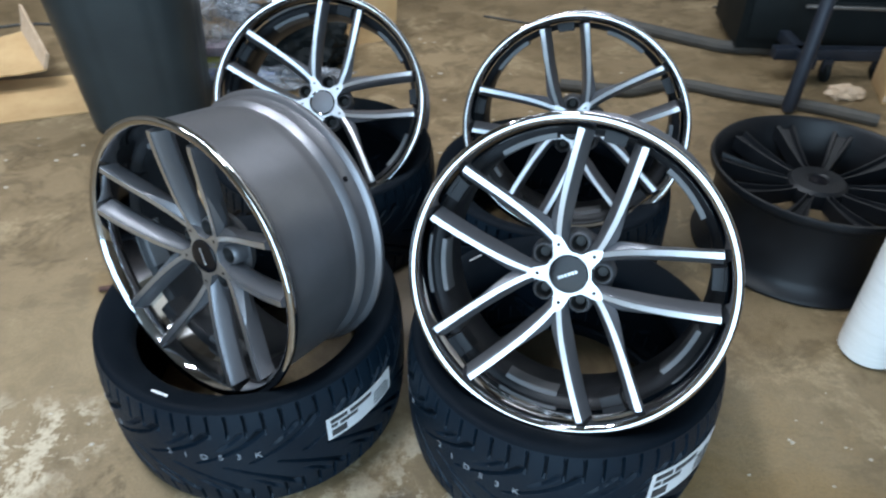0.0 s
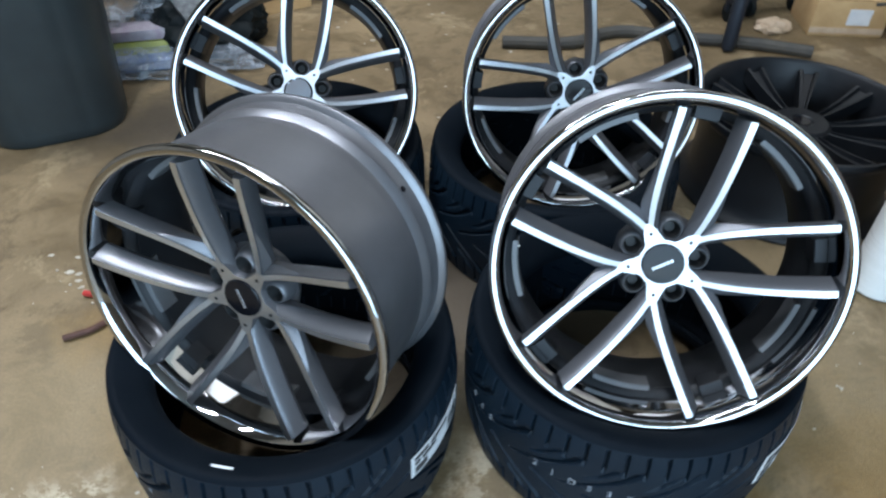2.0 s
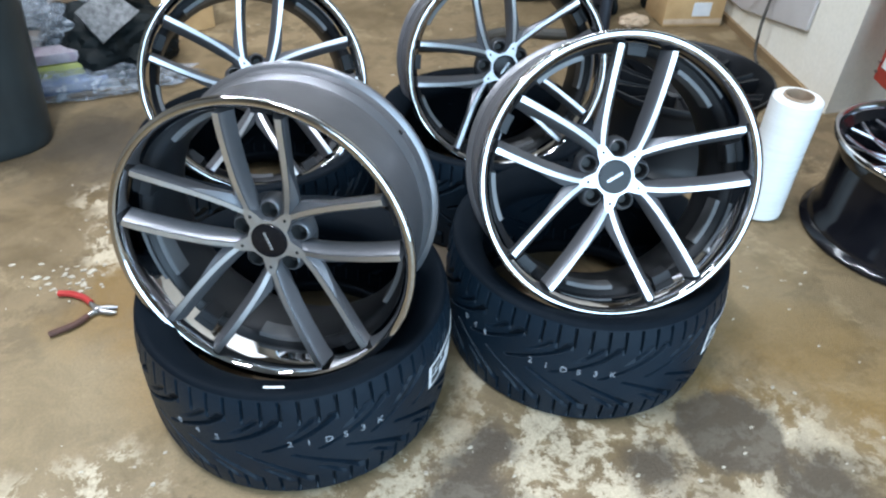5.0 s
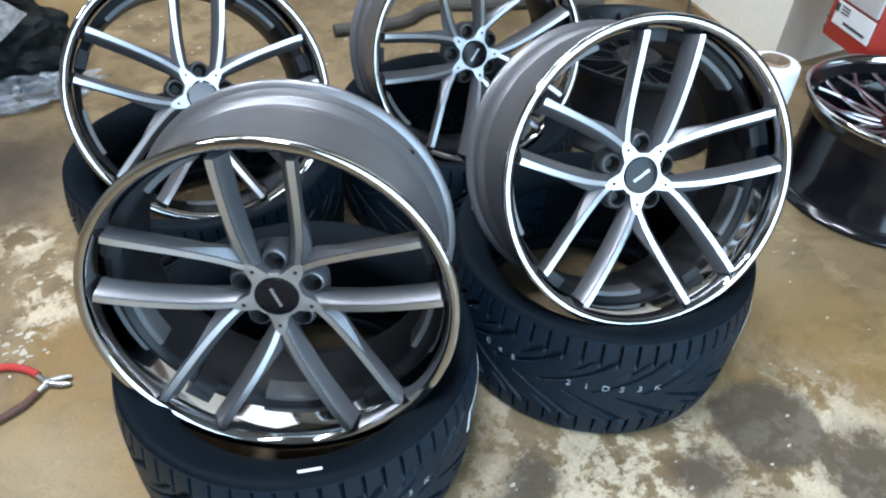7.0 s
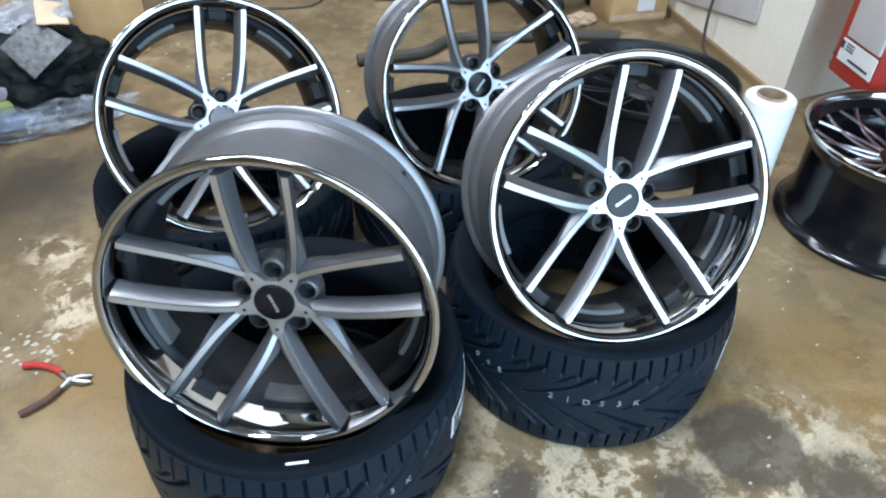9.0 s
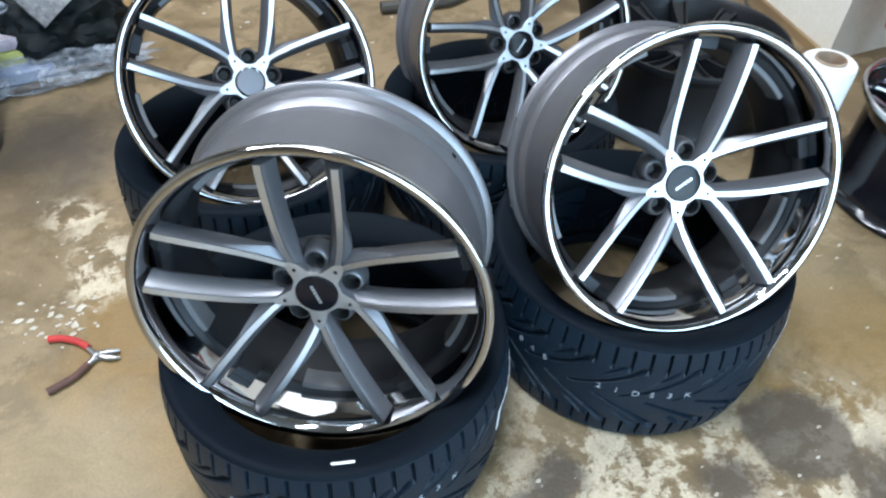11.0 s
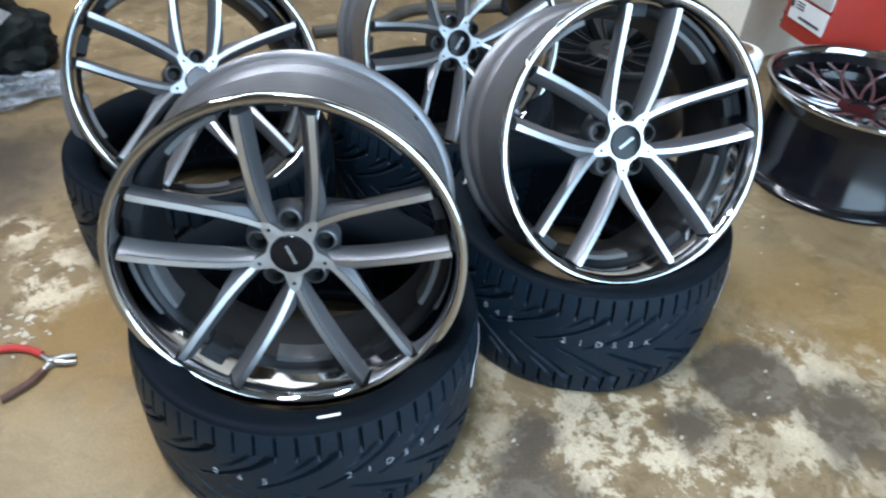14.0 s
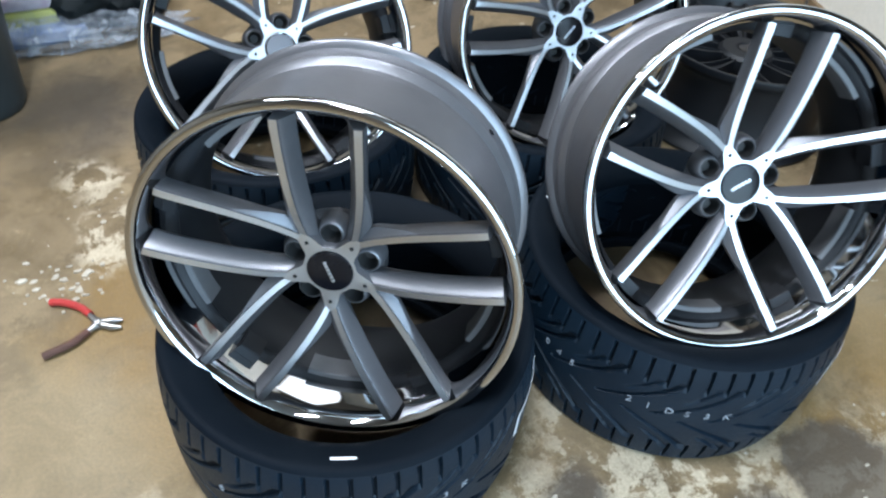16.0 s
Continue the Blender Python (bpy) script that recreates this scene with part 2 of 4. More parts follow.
# Mesh helpers.
def mesh_of(name, verts, faces, mats, face_mats=None, smooth=True, sharp=35):
    me = bpy.data.meshes.new(name)
    me.from_pydata([tuple(v) for v in verts], [], faces)
    for m in mats if isinstance(mats, (list, tuple)) else [mats]:
        me.materials.append(m)
    if face_mats:
        me.polygons.foreach_set("material_index", face_mats)
    if smooth:
        me.polygons.foreach_set("use_smooth", [True] * len(me.polygons))
        me.set_sharp_from_angle(angle=radians(sharp))
    me.update()
    return me


def add_part(name, me, parent, m=None, label=""):
    ob = new(name, me)
    ob.parent = parent
    if m is not None:
        ob.matrix_basis = m
    return tagged(ob, label)


def part(name, bm, material, parent, label="", smooth=True):
    """Links a bmesh as one mesh object under a thing or a part."""
    me = bpy.data.meshes.new(name)
    bmesh.ops.recalc_face_normals(bm, faces=bm.faces)
    bm.to_mesh(me)
    bm.free()
    me.materials.append(material)
    if smooth:
        me.polygons.foreach_set("use_smooth", [True] * len(me.polygons))
        me.set_sharp_from_angle(angle=radians(35))
    return add_part(name, me, parent, None, label)


def thing(name, m, label, category, group=""):
    ob = new(name)
    ob.empty_display_size = 0.1
    ob.matrix_basis = m
    return tagged(ob, label, category, group)


def lathe(profile, seg, closed=False, a0=0.0, a1=2 * math.pi):
    """Vertices and faces of a profile of (r, z) turned about z."""
    full = abs(a1 - a0 - 2 * math.pi) < 1e-6
    n, k = len(profile), seg if full else seg + 1
    verts = [(r * math.cos(a0 + (a1 - a0) * i / seg), r * math.sin(a0 + (a1 - a0) * i / seg), z) for i in range(k) for r, z in profile]
    faces = []
    for i in range(seg):
        j = (i + 1) % k
        for q in range(n if closed else n - 1):
            w = (q + 1) % n
            faces.append((i * n + q, j * n + q, j * n + w, i * n + w))
    return verts, faces


def turned(name, profile, seg, material, parent, m=None, closed=False, label="", sharp=35):
    v, f = lathe(profile, seg, closed)
    return add_part(name, mesh_of(name, v, f, material, sharp=sharp), parent, m, label)


def box_bm(sx, sy, sz, at=(0, 0, 0), bevel=0.004, segments=2):
    bm = bmesh.new()
    bmesh.ops.create_cube(bm, size=1, matrix=Matrix.Translation(at) @ Matrix.Diagonal((sx, sy, sz, 1)))
    if bevel:
        bmesh.ops.bevel(bm, geom=bm.edges[:], offset=bevel, segments=segments, affect="EDGES", profile=0.6)
    return bm


def tube(points, radius, seg=10, taper=None):
    """A round tube along points, closed at its ends."""
    bm = bmesh.new()
    rings = []
    pts = [Vector(p) for p in points]
    for i, p in enumerate(pts):
        d = (pts[min(i + 1, len(pts) - 1)] - pts[max(i - 1, 0)]).normalized()
        side = d.cross(Vector((0, 0, 1)) if abs(d.z) < 0.9 else Vector((1, 0, 0))).normalized()
        up = side.cross(d)
        r = radius * (taper[i] if taper else 1)
        rings.append([bm.verts.new(p + r * (math.cos(2 * math.pi * k / seg) * side + math.sin(2 * math.pi * k / seg) * up)) for k in range(seg)])
    for a, b in zip(rings, rings[1:]):
        for k in range(seg):
            bm.faces.new((a[k], a[(k + 1) % seg], b[(k + 1) % seg], b[k]))
    bm.faces.new(rings[0])
    bm.faces.new(rings[-1])
    return bm


def smooth_path(points, steps=8):
    """A Catmull-Rom line through points."""
    p = [Vector(q) for q in points]
    p = [2 * p[0] - p[1]] + p + [2 * p[-1] - p[-2]]
    out = []
    for i in range(1, len(p) - 2):
        for s in range(steps):
            t = s / steps
            out.append(0.5 * (2 * p[i] + (p[i + 1] - p[i - 1]) * t + (2 * p[i - 1] - 5 * p[i] + 4 * p[i + 1] - p[i + 2]) * t * t + (3 * p[i] - p[i - 1] - 3 * p[i + 1] + p[i + 2]) * t ** 3))
    return out + [p[-2]]


def joined(bms):
    out = bmesh.new()
    for b in bms:
        me = bpy.data.meshes.new("tmp")
        b.to_mesh(me)
        b.free()
        out.from_mesh(me)
        bpy.data.meshes.remove(me)
    return out


# Setting: floor, walls, ceiling, the open door behind the camera.
def slab(name, corners, z0, z1, material, label):
    bm = bmesh.new()
    low = [bm.verts.new((x, y, z0)) for x, y in corners]
    top = [bm.verts.new((x, y, z1)) for x, y in corners]
    bm.faces.new(low)
    bm.faces.new(top)
    for i in range(len(corners)):
        j = (i + 1) % len(corners)
        bm.faces.new((low[i], low[j], top[j], top[i]))
    ob = part(name, bm, material, None, label, smooth=False)
    return tagged(ob, label, name.split("_")[0], kind="structure")


def rect(x0, y0, x1, y1):
    return [(x0, y0), (x1, y0), (x1, y1), (x0, y1)]


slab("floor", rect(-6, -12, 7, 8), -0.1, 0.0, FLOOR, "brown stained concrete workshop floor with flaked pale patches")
slab("ceiling", rect(-5.2, -2.4, 4.7, 6.8), 4.3, 4.4, CEILING, "dull painted workshop ceiling")
slab("wall_west", rect(-5.2, -2.4, -5.0, 6.8), 0, 4.3, WALL_OTHER, "dull painted workshop wall")
slab("wall_east", rect(4.5, -2.4, 4.7, 6.8), 0, 4.3, WALL_OTHER, "dull painted workshop wall")
slab("wall_north", rect(-5.0, 6.6, 4.5, 6.8), 0, 4.3, WALL_OTHER, "dull painted workshop wall")
slab("wall_south_left", rect(-5.2, -2.6, DOOR_X - DOOR_W / 2, -2.4), 0, 4.3, WALL_OTHER, "dull painted wall beside the open door")
slab("wall_south_right", rect(DOOR_X + DOOR_W / 2, -2.6, 4.7, -2.4), 0, 4.3, WALL_OTHER, "dull painted wall beside the open door")
slab("wall_south_top", rect(DOOR_X - DOOR_W / 2, -2.6, DOOR_X + DOOR_W / 2, -2.4), DOOR_H, 4.3, WALL_OTHER, "dull painted wall over the open door")
CORNER, FAR_END, FRONT_END = Vector((1.864, 1.832)), Vector((2.340, 3.309)), Vector((4.5, 1.682))
slab("wall_partition", [CORNER, FRONT_END, (4.5, 3.309), FAR_END], 0, 4.3, WALL_WHITE, "white painted partition wall with a scuffed foot")


def trim_along(a, b, side, h, d, name="baseboard"):
    u = (b - a).normalized()
    n = Vector((-u.y, u.x)) * side
    return slab(name, [a, b, b + n * d, a + n * d], 0.0, h, WOOD_TRIM, "narrow worn brown baseboard along the white wall")


trim_along(CORNER + (FAR_END - CORNER) * 0.02, FAR_END, 1, 0.035, 0.02)


def curved_patch(a0, a1, z0, z1, r, n=18):
    """A strip lying on the round of a tyre; angles in degrees."""
    verts, faces = [], []
    for i in range(n + 1):
        a = radians(a0 + (a1 - a0) * i / n)
        for z in (z0, z1):
            for rr in (r, r + 0.0008):
                verts.append((rr * math.cos(a), rr * math.sin(a), z))
    for i in range(n):
        b, c = i * 4, i * 4 + 4
        faces += [(b + 1, c + 1, c + 3, b + 3), (b, b + 2, c + 2, c), (b, c, c + 1, b + 1), (b + 2, b + 3, c + 3, c + 2)]
    faces += [(0, 1, 3, 2), (n * 4, n * 4 + 2, n * 4 + 3, n * 4 + 1)]
    return verts, faces


# Two-tone ten-spoke wheel with a polished lip. Local z is the axle, towards the face; z = 0 at the spoke tips.
PCD, SCREW_R, HUB_Z, CAP_R = 0.060, 0.0585, -0.054, 0.0362


def spoke_mesh(side):
    """One spoke: narrow machined face, scribed edge, broad painted flank towards the bolt, triangular web in the fork."""
    verts, faces, mats = [], [], []
    n = 26
    for i in range(n + 1):
        s = i / n
        u = 0.042 + (0.2655 - 0.042) * s
        v = 0.0565 - 0.025 * math.exp(-(u - 0.039) / 0.065)
        w = max(0.0, (u - 0.055) / 0.207)
        z = HUB_Z * (1 - min(w, 1)) ** 1.15
        h = 0.0048 + 0.0008 * s
        near = max(0.0, min(1.0, (0.115 - u) / 0.055))
        web = 0.015 * max(0.0, min(1.0, (0.165 - u) / 0.090))
        web = max(0.0, min(web, (u * 0.7265 - v - h) * 0.86))
        flank, drop = 0.0142 - 0.003 * near, 0.0290 - 0.012 * near
        section = [(-h, 0.0), (h, 0.0), (h + 0.0005, -0.0016), (h + 0.0012, -0.0022), (h + 0.0016 + web, -0.0045 - 0.80 * web), (h + 0.0012 + 0.9 * web, -0.024 - 0.2 * web), (h - 0.004, -0.042), (-h - 0.6 * flank, -0.044), (-h - flank - 0.0005, -drop - 0.004), (-h - flank, -drop), (-h - 0.45 * flank, -0.40 * drop), (-h - 0.0022, -0.0030), (-h - 0.0014, -0.0022), (-h - 0.0007, -0.0022)]
        for o, dz in section:
            verts.append(((v + o) * side, u, z + dz))
    k = 14
    for i in range(n):
        for q in range(k):
            w = (q + 1) % k
            f = (i * k + q, i * k + w, (i + 1) * k + w, (i + 1) * k + q)
            faces.append(f if side > 0 else f[::-1])
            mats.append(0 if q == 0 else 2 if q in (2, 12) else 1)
    for ring, flip in ((range(k), side > 0), (range(n * k, n * k + k), side < 0)):
        r = tuple(ring)
        faces.append(r[::-1] if flip else r)
        mats.append(1)
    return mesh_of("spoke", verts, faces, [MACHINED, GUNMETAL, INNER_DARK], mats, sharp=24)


def star_mesh():
    """The hub face: a five-lobed plate, scooped out round the bolt seats, with a fillet in each fork."""
    n = 180
    verts, faces, mats = [], [], []
    prof = 6
    for i in range(n):
        a = 2 * math.pi * i / n
        c = 0.5 + 0.5 * math.cos(5 * (a - radians(54)))
        r = 0.0432 + 0.0355 * c ** 2.6
        rise = 0.0025 * c ** 6
        for rr, z in ((CAP_R - 0.001, HUB_Z - 0.004), (CAP_R + 0.0008, HUB_Z), (0.042, HUB_Z), (r - 0.0010, HUB_Z + rise), (r + 0.0006, HUB_Z + rise - 0.0020), (r + 0.004, HUB_Z - 0.046)):
            verts.append((rr * math.cos(a), rr * math.sin(a), z))
    for i in range(n):
        j = (i + 1) % n
        for q in range(prof - 1):
            faces.append((i * prof + q, j * prof + q, j * prof + q + 1, i * prof + q + 1)[::-1])
            mats.append(0 if q < 3 else 1)
    return mesh_of("hub_face", verts, faces, [MACHINED, GUNMETAL], mats)


def build_alloy_wheel(name, label, m):
    wheel = thing(name, m, label, "wheel", "alloy wheels on tyres")
    turned("lip", [(0.2890, -0.0160), (0.2950, -0.0150), (0.2982, -0.0122), (0.2992, -0.0080), (0.2989, -0.0036), (0.2975, -0.0004), (0.2952, 0.0012), (0.2920, 0.0019), (0.2885, 0.0017), (0.2852, 0.0006), (0.2824, -0.0020), (0.2800, -0.0058), (0.2778, -0.0104), (0.2758, -0.0155), (0.2738, -0.0215), (0.2722, -0.0300), (0.2717, -0.0420), (0.2715, -0.0780)], 192, CHROME, wheel, label="polished chrome lip", sharp=60)
    turned("inner_barrel", [(0.2715, -0.078), (0.2640, -0.082), (0.2580, -0.088), (0.2565, -0.092), (0.2580, -0.096), (0.2560, -0.100), (0.2560, -0.210), (0.2640, -0.235), (0.2780, -0.256), (0.2870, -0.2685)], 160, INNER_DARK, wheel, label="inside of the gunmetal barrel with shade put into its colour")
    turned("barrel", [(0.2870, -0.2685), (0.2930, -0.2695), (0.2955, -0.265), (0.2955, -0.258), (0.2915, -0.254), (0.2840, -0.251), (0.2820, -0.243), (0.2810, -0.223), (0.2830, -0.219), (0.2810, -0.214), (0.2730, -0.204), (0.2730, -0.196), (0.2780, -0.180), (0.2790, -0.170), (0.2815, -0.040), (0.2830, -0.028), (0.2890, -0.022), (0.2890, -0.016)], 160, GUNMETAL, wheel, label="satin gunmetal barrel")
    v, f = curved_patch(136, 152, -0.052, -0.042, 0.2822, 8)
    add_part("paper_strip", mesh_of("paper_strip", v, f, PAPER), wheel, None, "narrow white paper strip")
    turned("hub", [(0.030, HUB_Z - 0.006), (0.030, -0.125), (0.072, -0.125), (0.080, -0.110), (0.081, HUB_Z - 0.052), (0.078, HUB_Z - 0.046), (0.072, HUB_Z - 0.041), (0.030, HUB_Z - 0.040)], 60, GUNMETAL, wheel)
    add_part("hub_face", star_mesh(), wheel, None, "bright machined hub face")
    right, left = spoke_mesh(1), spoke_mesh(-1)
    for k in range(5):
        for me in (right, left):
            add_part("spoke", me, wheel, pose(0, 0, 0, 0, 0, 72 * k))
    for span, at, dz in ((12, 54, -0.022), (4.5, 90, 0.0)):
        v, f = lathe([(0.2500, -0.066 + dz), (0.2515, -0.0635 + dz), (0.2712, -0.0635 + dz), (0.2712, -0.104 + dz), (0.2500, -0.104 + dz)], 10, True, radians(at - span), radians(at + span))
        k5 = len(v) - 5
        # Narrow ledges take the shaded tone, wide ones stay grey.
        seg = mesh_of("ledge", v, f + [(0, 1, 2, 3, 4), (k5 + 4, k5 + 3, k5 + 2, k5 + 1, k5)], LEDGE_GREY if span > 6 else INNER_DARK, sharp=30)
        for k in range(5):
            add_part("ledge", seg, wheel, pose(0, 0, 0, 0, 0, 72 * k))
    # The shade in the holes is put in as dark colour; screw holes are flat discs.
    seat_v, seat_f = lathe([(0.0250, HUB_Z - 0.044), (0.0236, HUB_Z - 0.026), (0.0198, HUB_Z - 0.0150), (0.0172, HUB_Z - 0.0130), (0.0152, HUB_Z - 0.0128), (0.0140, HUB_Z - 0.0150), (0.0134, HUB_Z - 0.0300), (0.0098, HUB_Z - 0.0360), (0.0090, HUB_Z - 0.0340), (0.0, HUB_Z - 0.0340)], 32)
    seat = mesh_of("bolt_seat", seat_v, seat_f, [GUNMETAL, SOCKET], [1 if i % 9 >= 3 else 0 for i in range(len(seat_f))])
    dot_v, dot_f = lathe([(0.0034, HUB_Z + 0.0022), (0.0030, HUB_Z + 0.0026), (0.0, HUB_Z + 0.0026)], 14)
    dot = mesh_of("screw_hole", dot_v, dot_f, SOCKET)
    for k in range(5):
        a, b = radians(90 + 72 * k), radians(54 + 72 * k)
        add_part("bolt_seat", seat, wheel, Matrix.Translation((PCD * math.cos(a), PCD * math.sin(a), 0)))
        add_part("screw_hole", dot, wheel, Matrix.Translation((SCREW_R * math.cos(b), SCREW_R * math.sin(b), 0)))
    cap = turned("centre_cap", [(CAP_R, HUB_Z - 0.004), (CAP_R - 0.0002, HUB_Z + 0.002), (CAP_R - 0.0015, HUB_Z + 0.0035), (0.032, HUB_Z + 0.0038), (0.020, HUB_Z + 0.0048), (0.0, HUB_Z + 0.0052)], 48, CAP_BLACK, wheel, label="gloss black centre cap")
    bars = [box_bm(w, 0.0056, 0.0012, (x, 0, HUB_Z + 0.0048), 0.0003, 1) for x, w in ((-0.0175, 0.0045), (-0.0115, 0.005), (-0.005, 0.005), (0.002, 0.0055), (0.009, 0.005), (0.0155, 0.0045))]
    emblem = part("emblem", joined(bars), MACHINED, cap, "small silver emblem")
    emblem.matrix_basis = pose(0, 0, 0, 0, 0, -68)
    valve = turned("valve_stem", [(0.0055, 0.0), (0.0055, 0.003), (0.004, 0.004), (0.0, 0.004)], 14, CAP_BLACK, wheel, Matrix.Rotation(radians(40), 4, "Z") @ Matrix.Translation((0.2800, 0, -0.233)) @ Matrix.Rotation(radians(90), 4, "Y"))
    return wheel


def wheel_pose(x, y, z, az, el, roll):
    a, e = radians(az), radians(el)
    n = Vector((math.cos(a) * math.cos(e), math.sin(a) * math.cos(e), math.sin(e)))
    u = Vector((0, 0, 1)).cross(n).normalized()
    v = n.cross(u)
    m = Matrix((u, v, n)).transposed().to_4x4()
    return Matrix.Translation((x, y, z)) @ m @ Matrix.Rotation(radians(roll), 4, "Z")


WHEELS = [(-0.5205, 1.0820, 0.4702, -122.06, 9.41, 0.95), (0.2135, 0.9975, 0.5314, -107.82, 24.53, -7.50), (-0.3850, 1.8191, 0.4720, -90.99, 31.50, -12.49), (0.3125, 1.7069, 0.4547, -101.43, 16.99, 12.36)]
first = build_alloy_wheel("alloy_wheel", "silver and gunmetal ten-spoke alloy wheel standing in a tyre", wheel_pose(*WHEELS[0]))
wheels = [first]
for w in WHEELS[1:]:
    again = tagged(copy_thing(first, wheel_pose(*w)), "silver and gunmetal ten-spoke alloy wheel leaning back on a tyre")
    wheels.append(again)
    for ch in again.children_recursive:
        if ch.name.startswith("emblem"):
            ch.matrix_basis = pose(0, 0, 0, 0, 0, 38)
# One of them has a plain grey cap in a bright ring.
tagged(wheels[2], "silver and gunmetal ten-spoke alloy wheel with a plain grey cap")
for ch in [c for c in wheels[2].children_recursive if c.name.startswith(("emblem", "centre_cap"))]:
    bpy.data.objects.remove(ch)
grey_cap = turned("centre_cap", [(0.0318, HUB_Z - 0.004), (0.0316, HUB_Z + 0.0022), (0.020, HUB_Z + 0.0034), (0.0, HUB_Z + 0.0038)], 48, GUNMETAL, wheels[2], label="plain grey centre cap")
turned("cap_ring", [(0.0312, HUB_Z - 0.002), (0.0320, HUB_Z + 0.0036), (0.0342, HUB_Z + 0.0044), (CAP_R, HUB_Z + 0.0020), (CAP_R + 0.0004, HUB_Z - 0.002)], 56, CHROME, grey_cap, label="bright ring round the cap")


# Low-profile tyre lying flat, with a directional tread cut into it.
TYRE_R, TYRE_H = 0.340, 0.302


def tyre_mesh():
    nseg, nw = 1200, 96
    half = TYRE_H / 2
    lower = [(0.255, 0.062), (0.2525, 0.050), (0.256, 0.037), (0.272, 0.024), (0.300, 0.009), (0.320, 0.002), (0.330, 0.0008), (0.337, 0.004), (0.3405, 0.009)]
    bead = 0.2525

    def fitted(profile):
        return [(bead + (r - bead) * (TYRE_R - bead) / 0.1015, z) for r, z in profile]

    lower = fitted(lower)
    verts, tread = [], []
    for j in range(nw + 1):
        w = -1 + 2 * j / nw
        crown = 0.011 * abs(w) ** 3.2
        z = half + w * (half - 0.013)
        tread.append((TYRE_R - crown, z, w))
    upper = [(r, TYRE_H - z) for r, z in reversed(lower)]
    inner = [(0.264, TYRE_H - 0.066), (0.290, TYRE_H - 0.040), (0.322, TYRE_H - 0.020), (0.336, TYRE_H - 0.028), (0.343, TYRE_H - 0.055), (0.345, half), (0.343, 0.055), (0.336, 0.028), (0.322, 0.020), (0.290, 0.040), (0.264, 0.066)]
    inner = fitted(inner)

    def cut(ph, wide, deep):
        """A groove with sloping flanks, at the middle of each period."""
        k = min(1.0, max(0.0, (wide - abs(ph % 1 - 0.5)) / (0.22 * wide)))
        return deep * k

    def depth(a, w):
        aw, t, d = abs(w), a / (2 * math.pi), 0.0
        other = 0.5 if w > 0 else 0.0
        sweep = 2.1 * max(0.0, 0.80 - aw) ** 1.6
        if 0.58 < aw < 1.0:
            d = cut(t * 60 + other + 0.6 * (aw - 0.8) ** 2, 0.095, 0.009 * min(1, (aw - 0.58) * 14, (1.01 - aw) * 14))
        if 0.04 < aw < 0.72:
            d = max(d, cut(t * 20 + sweep + other, 0.065 + 0.06 * aw, 0.008 * min(1, (0.72 - aw) * 10)))
        if 0.34 < aw < 0.70:
            d = max(d, cut(t * 20 + 0.36 + sweep + other, 0.07, 0.006 * min(1, (0.70 - aw) * 10, (aw - 0.34) * 8)))
        return d

    n = len(lower) + len(tread) + len(upper) + len(inner)
    for i in range(nseg):
        a = 2 * math.pi * i / nseg
        c, s = math.cos(a), math.sin(a)
        for r, z in lower:
            verts.append((r * c, r * s, z))
        for r, z, w in tread:
            r -= depth(a, w)
            verts.append((r * c, r * s, z))
        for r, z in upper + inner:
            verts.append((r * c, r * s, z))
    n_low, n_tread = len(lower), len(lower) + len(tread)

    def band(name, cols):
        """One ring of the cross-section, from column to column, as a mesh of its own."""
        k = len(cols)
        v = [verts[i * n + q % n] for i in range(nseg) for q in cols]
        f = [(i * k + q, (i + 1) % nseg * k + q, (i + 1) % nseg * k + q + 1, i * k + q + 1) for i in range(nseg) for q in range(k - 1)]
        return mesh_of(name, v, f, RUBBER if name == "tread" else SIDE_RUBBER, sharp=38)

    return [band("sidewall", range(0, n_low)), band("tread", range(n_low - 1, n_tread + 1)), band("sidewall", range(n_tread, n_tread + n_low)), band("inner_liner", range(n_tread + n_low - 1, n + 1))]


TYRE_MESHES = tyre_mesh()


def bent_text(text, size, a_start, z, r):
    """Letters wrapped round a tyre's tread, starting at an angle in degrees."""
    cu = bpy.data.curves.new("letters", "FONT")
    cu.body, cu.size, cu.extrude, cu.resolution_u = text, size, 0.0004, 2
    tmp = new("letters_tmp", cu)
    bpy.context.view_layer.update()
    me = bpy.data.meshes.new_from_object(tmp.evaluated_get(bpy.context.evaluated_depsgraph_get()))
    bpy.data.objects.remove(tmp)
    for v in me.vertices:
        a = radians(a_start) + v.co.x / r
        rr = r + v.co.z
        v.co = (rr * math.cos(a), rr * math.sin(a), z + v.co.y)
    me.materials.clear()
    me.materials.append(PAINT_MARK)
    return me


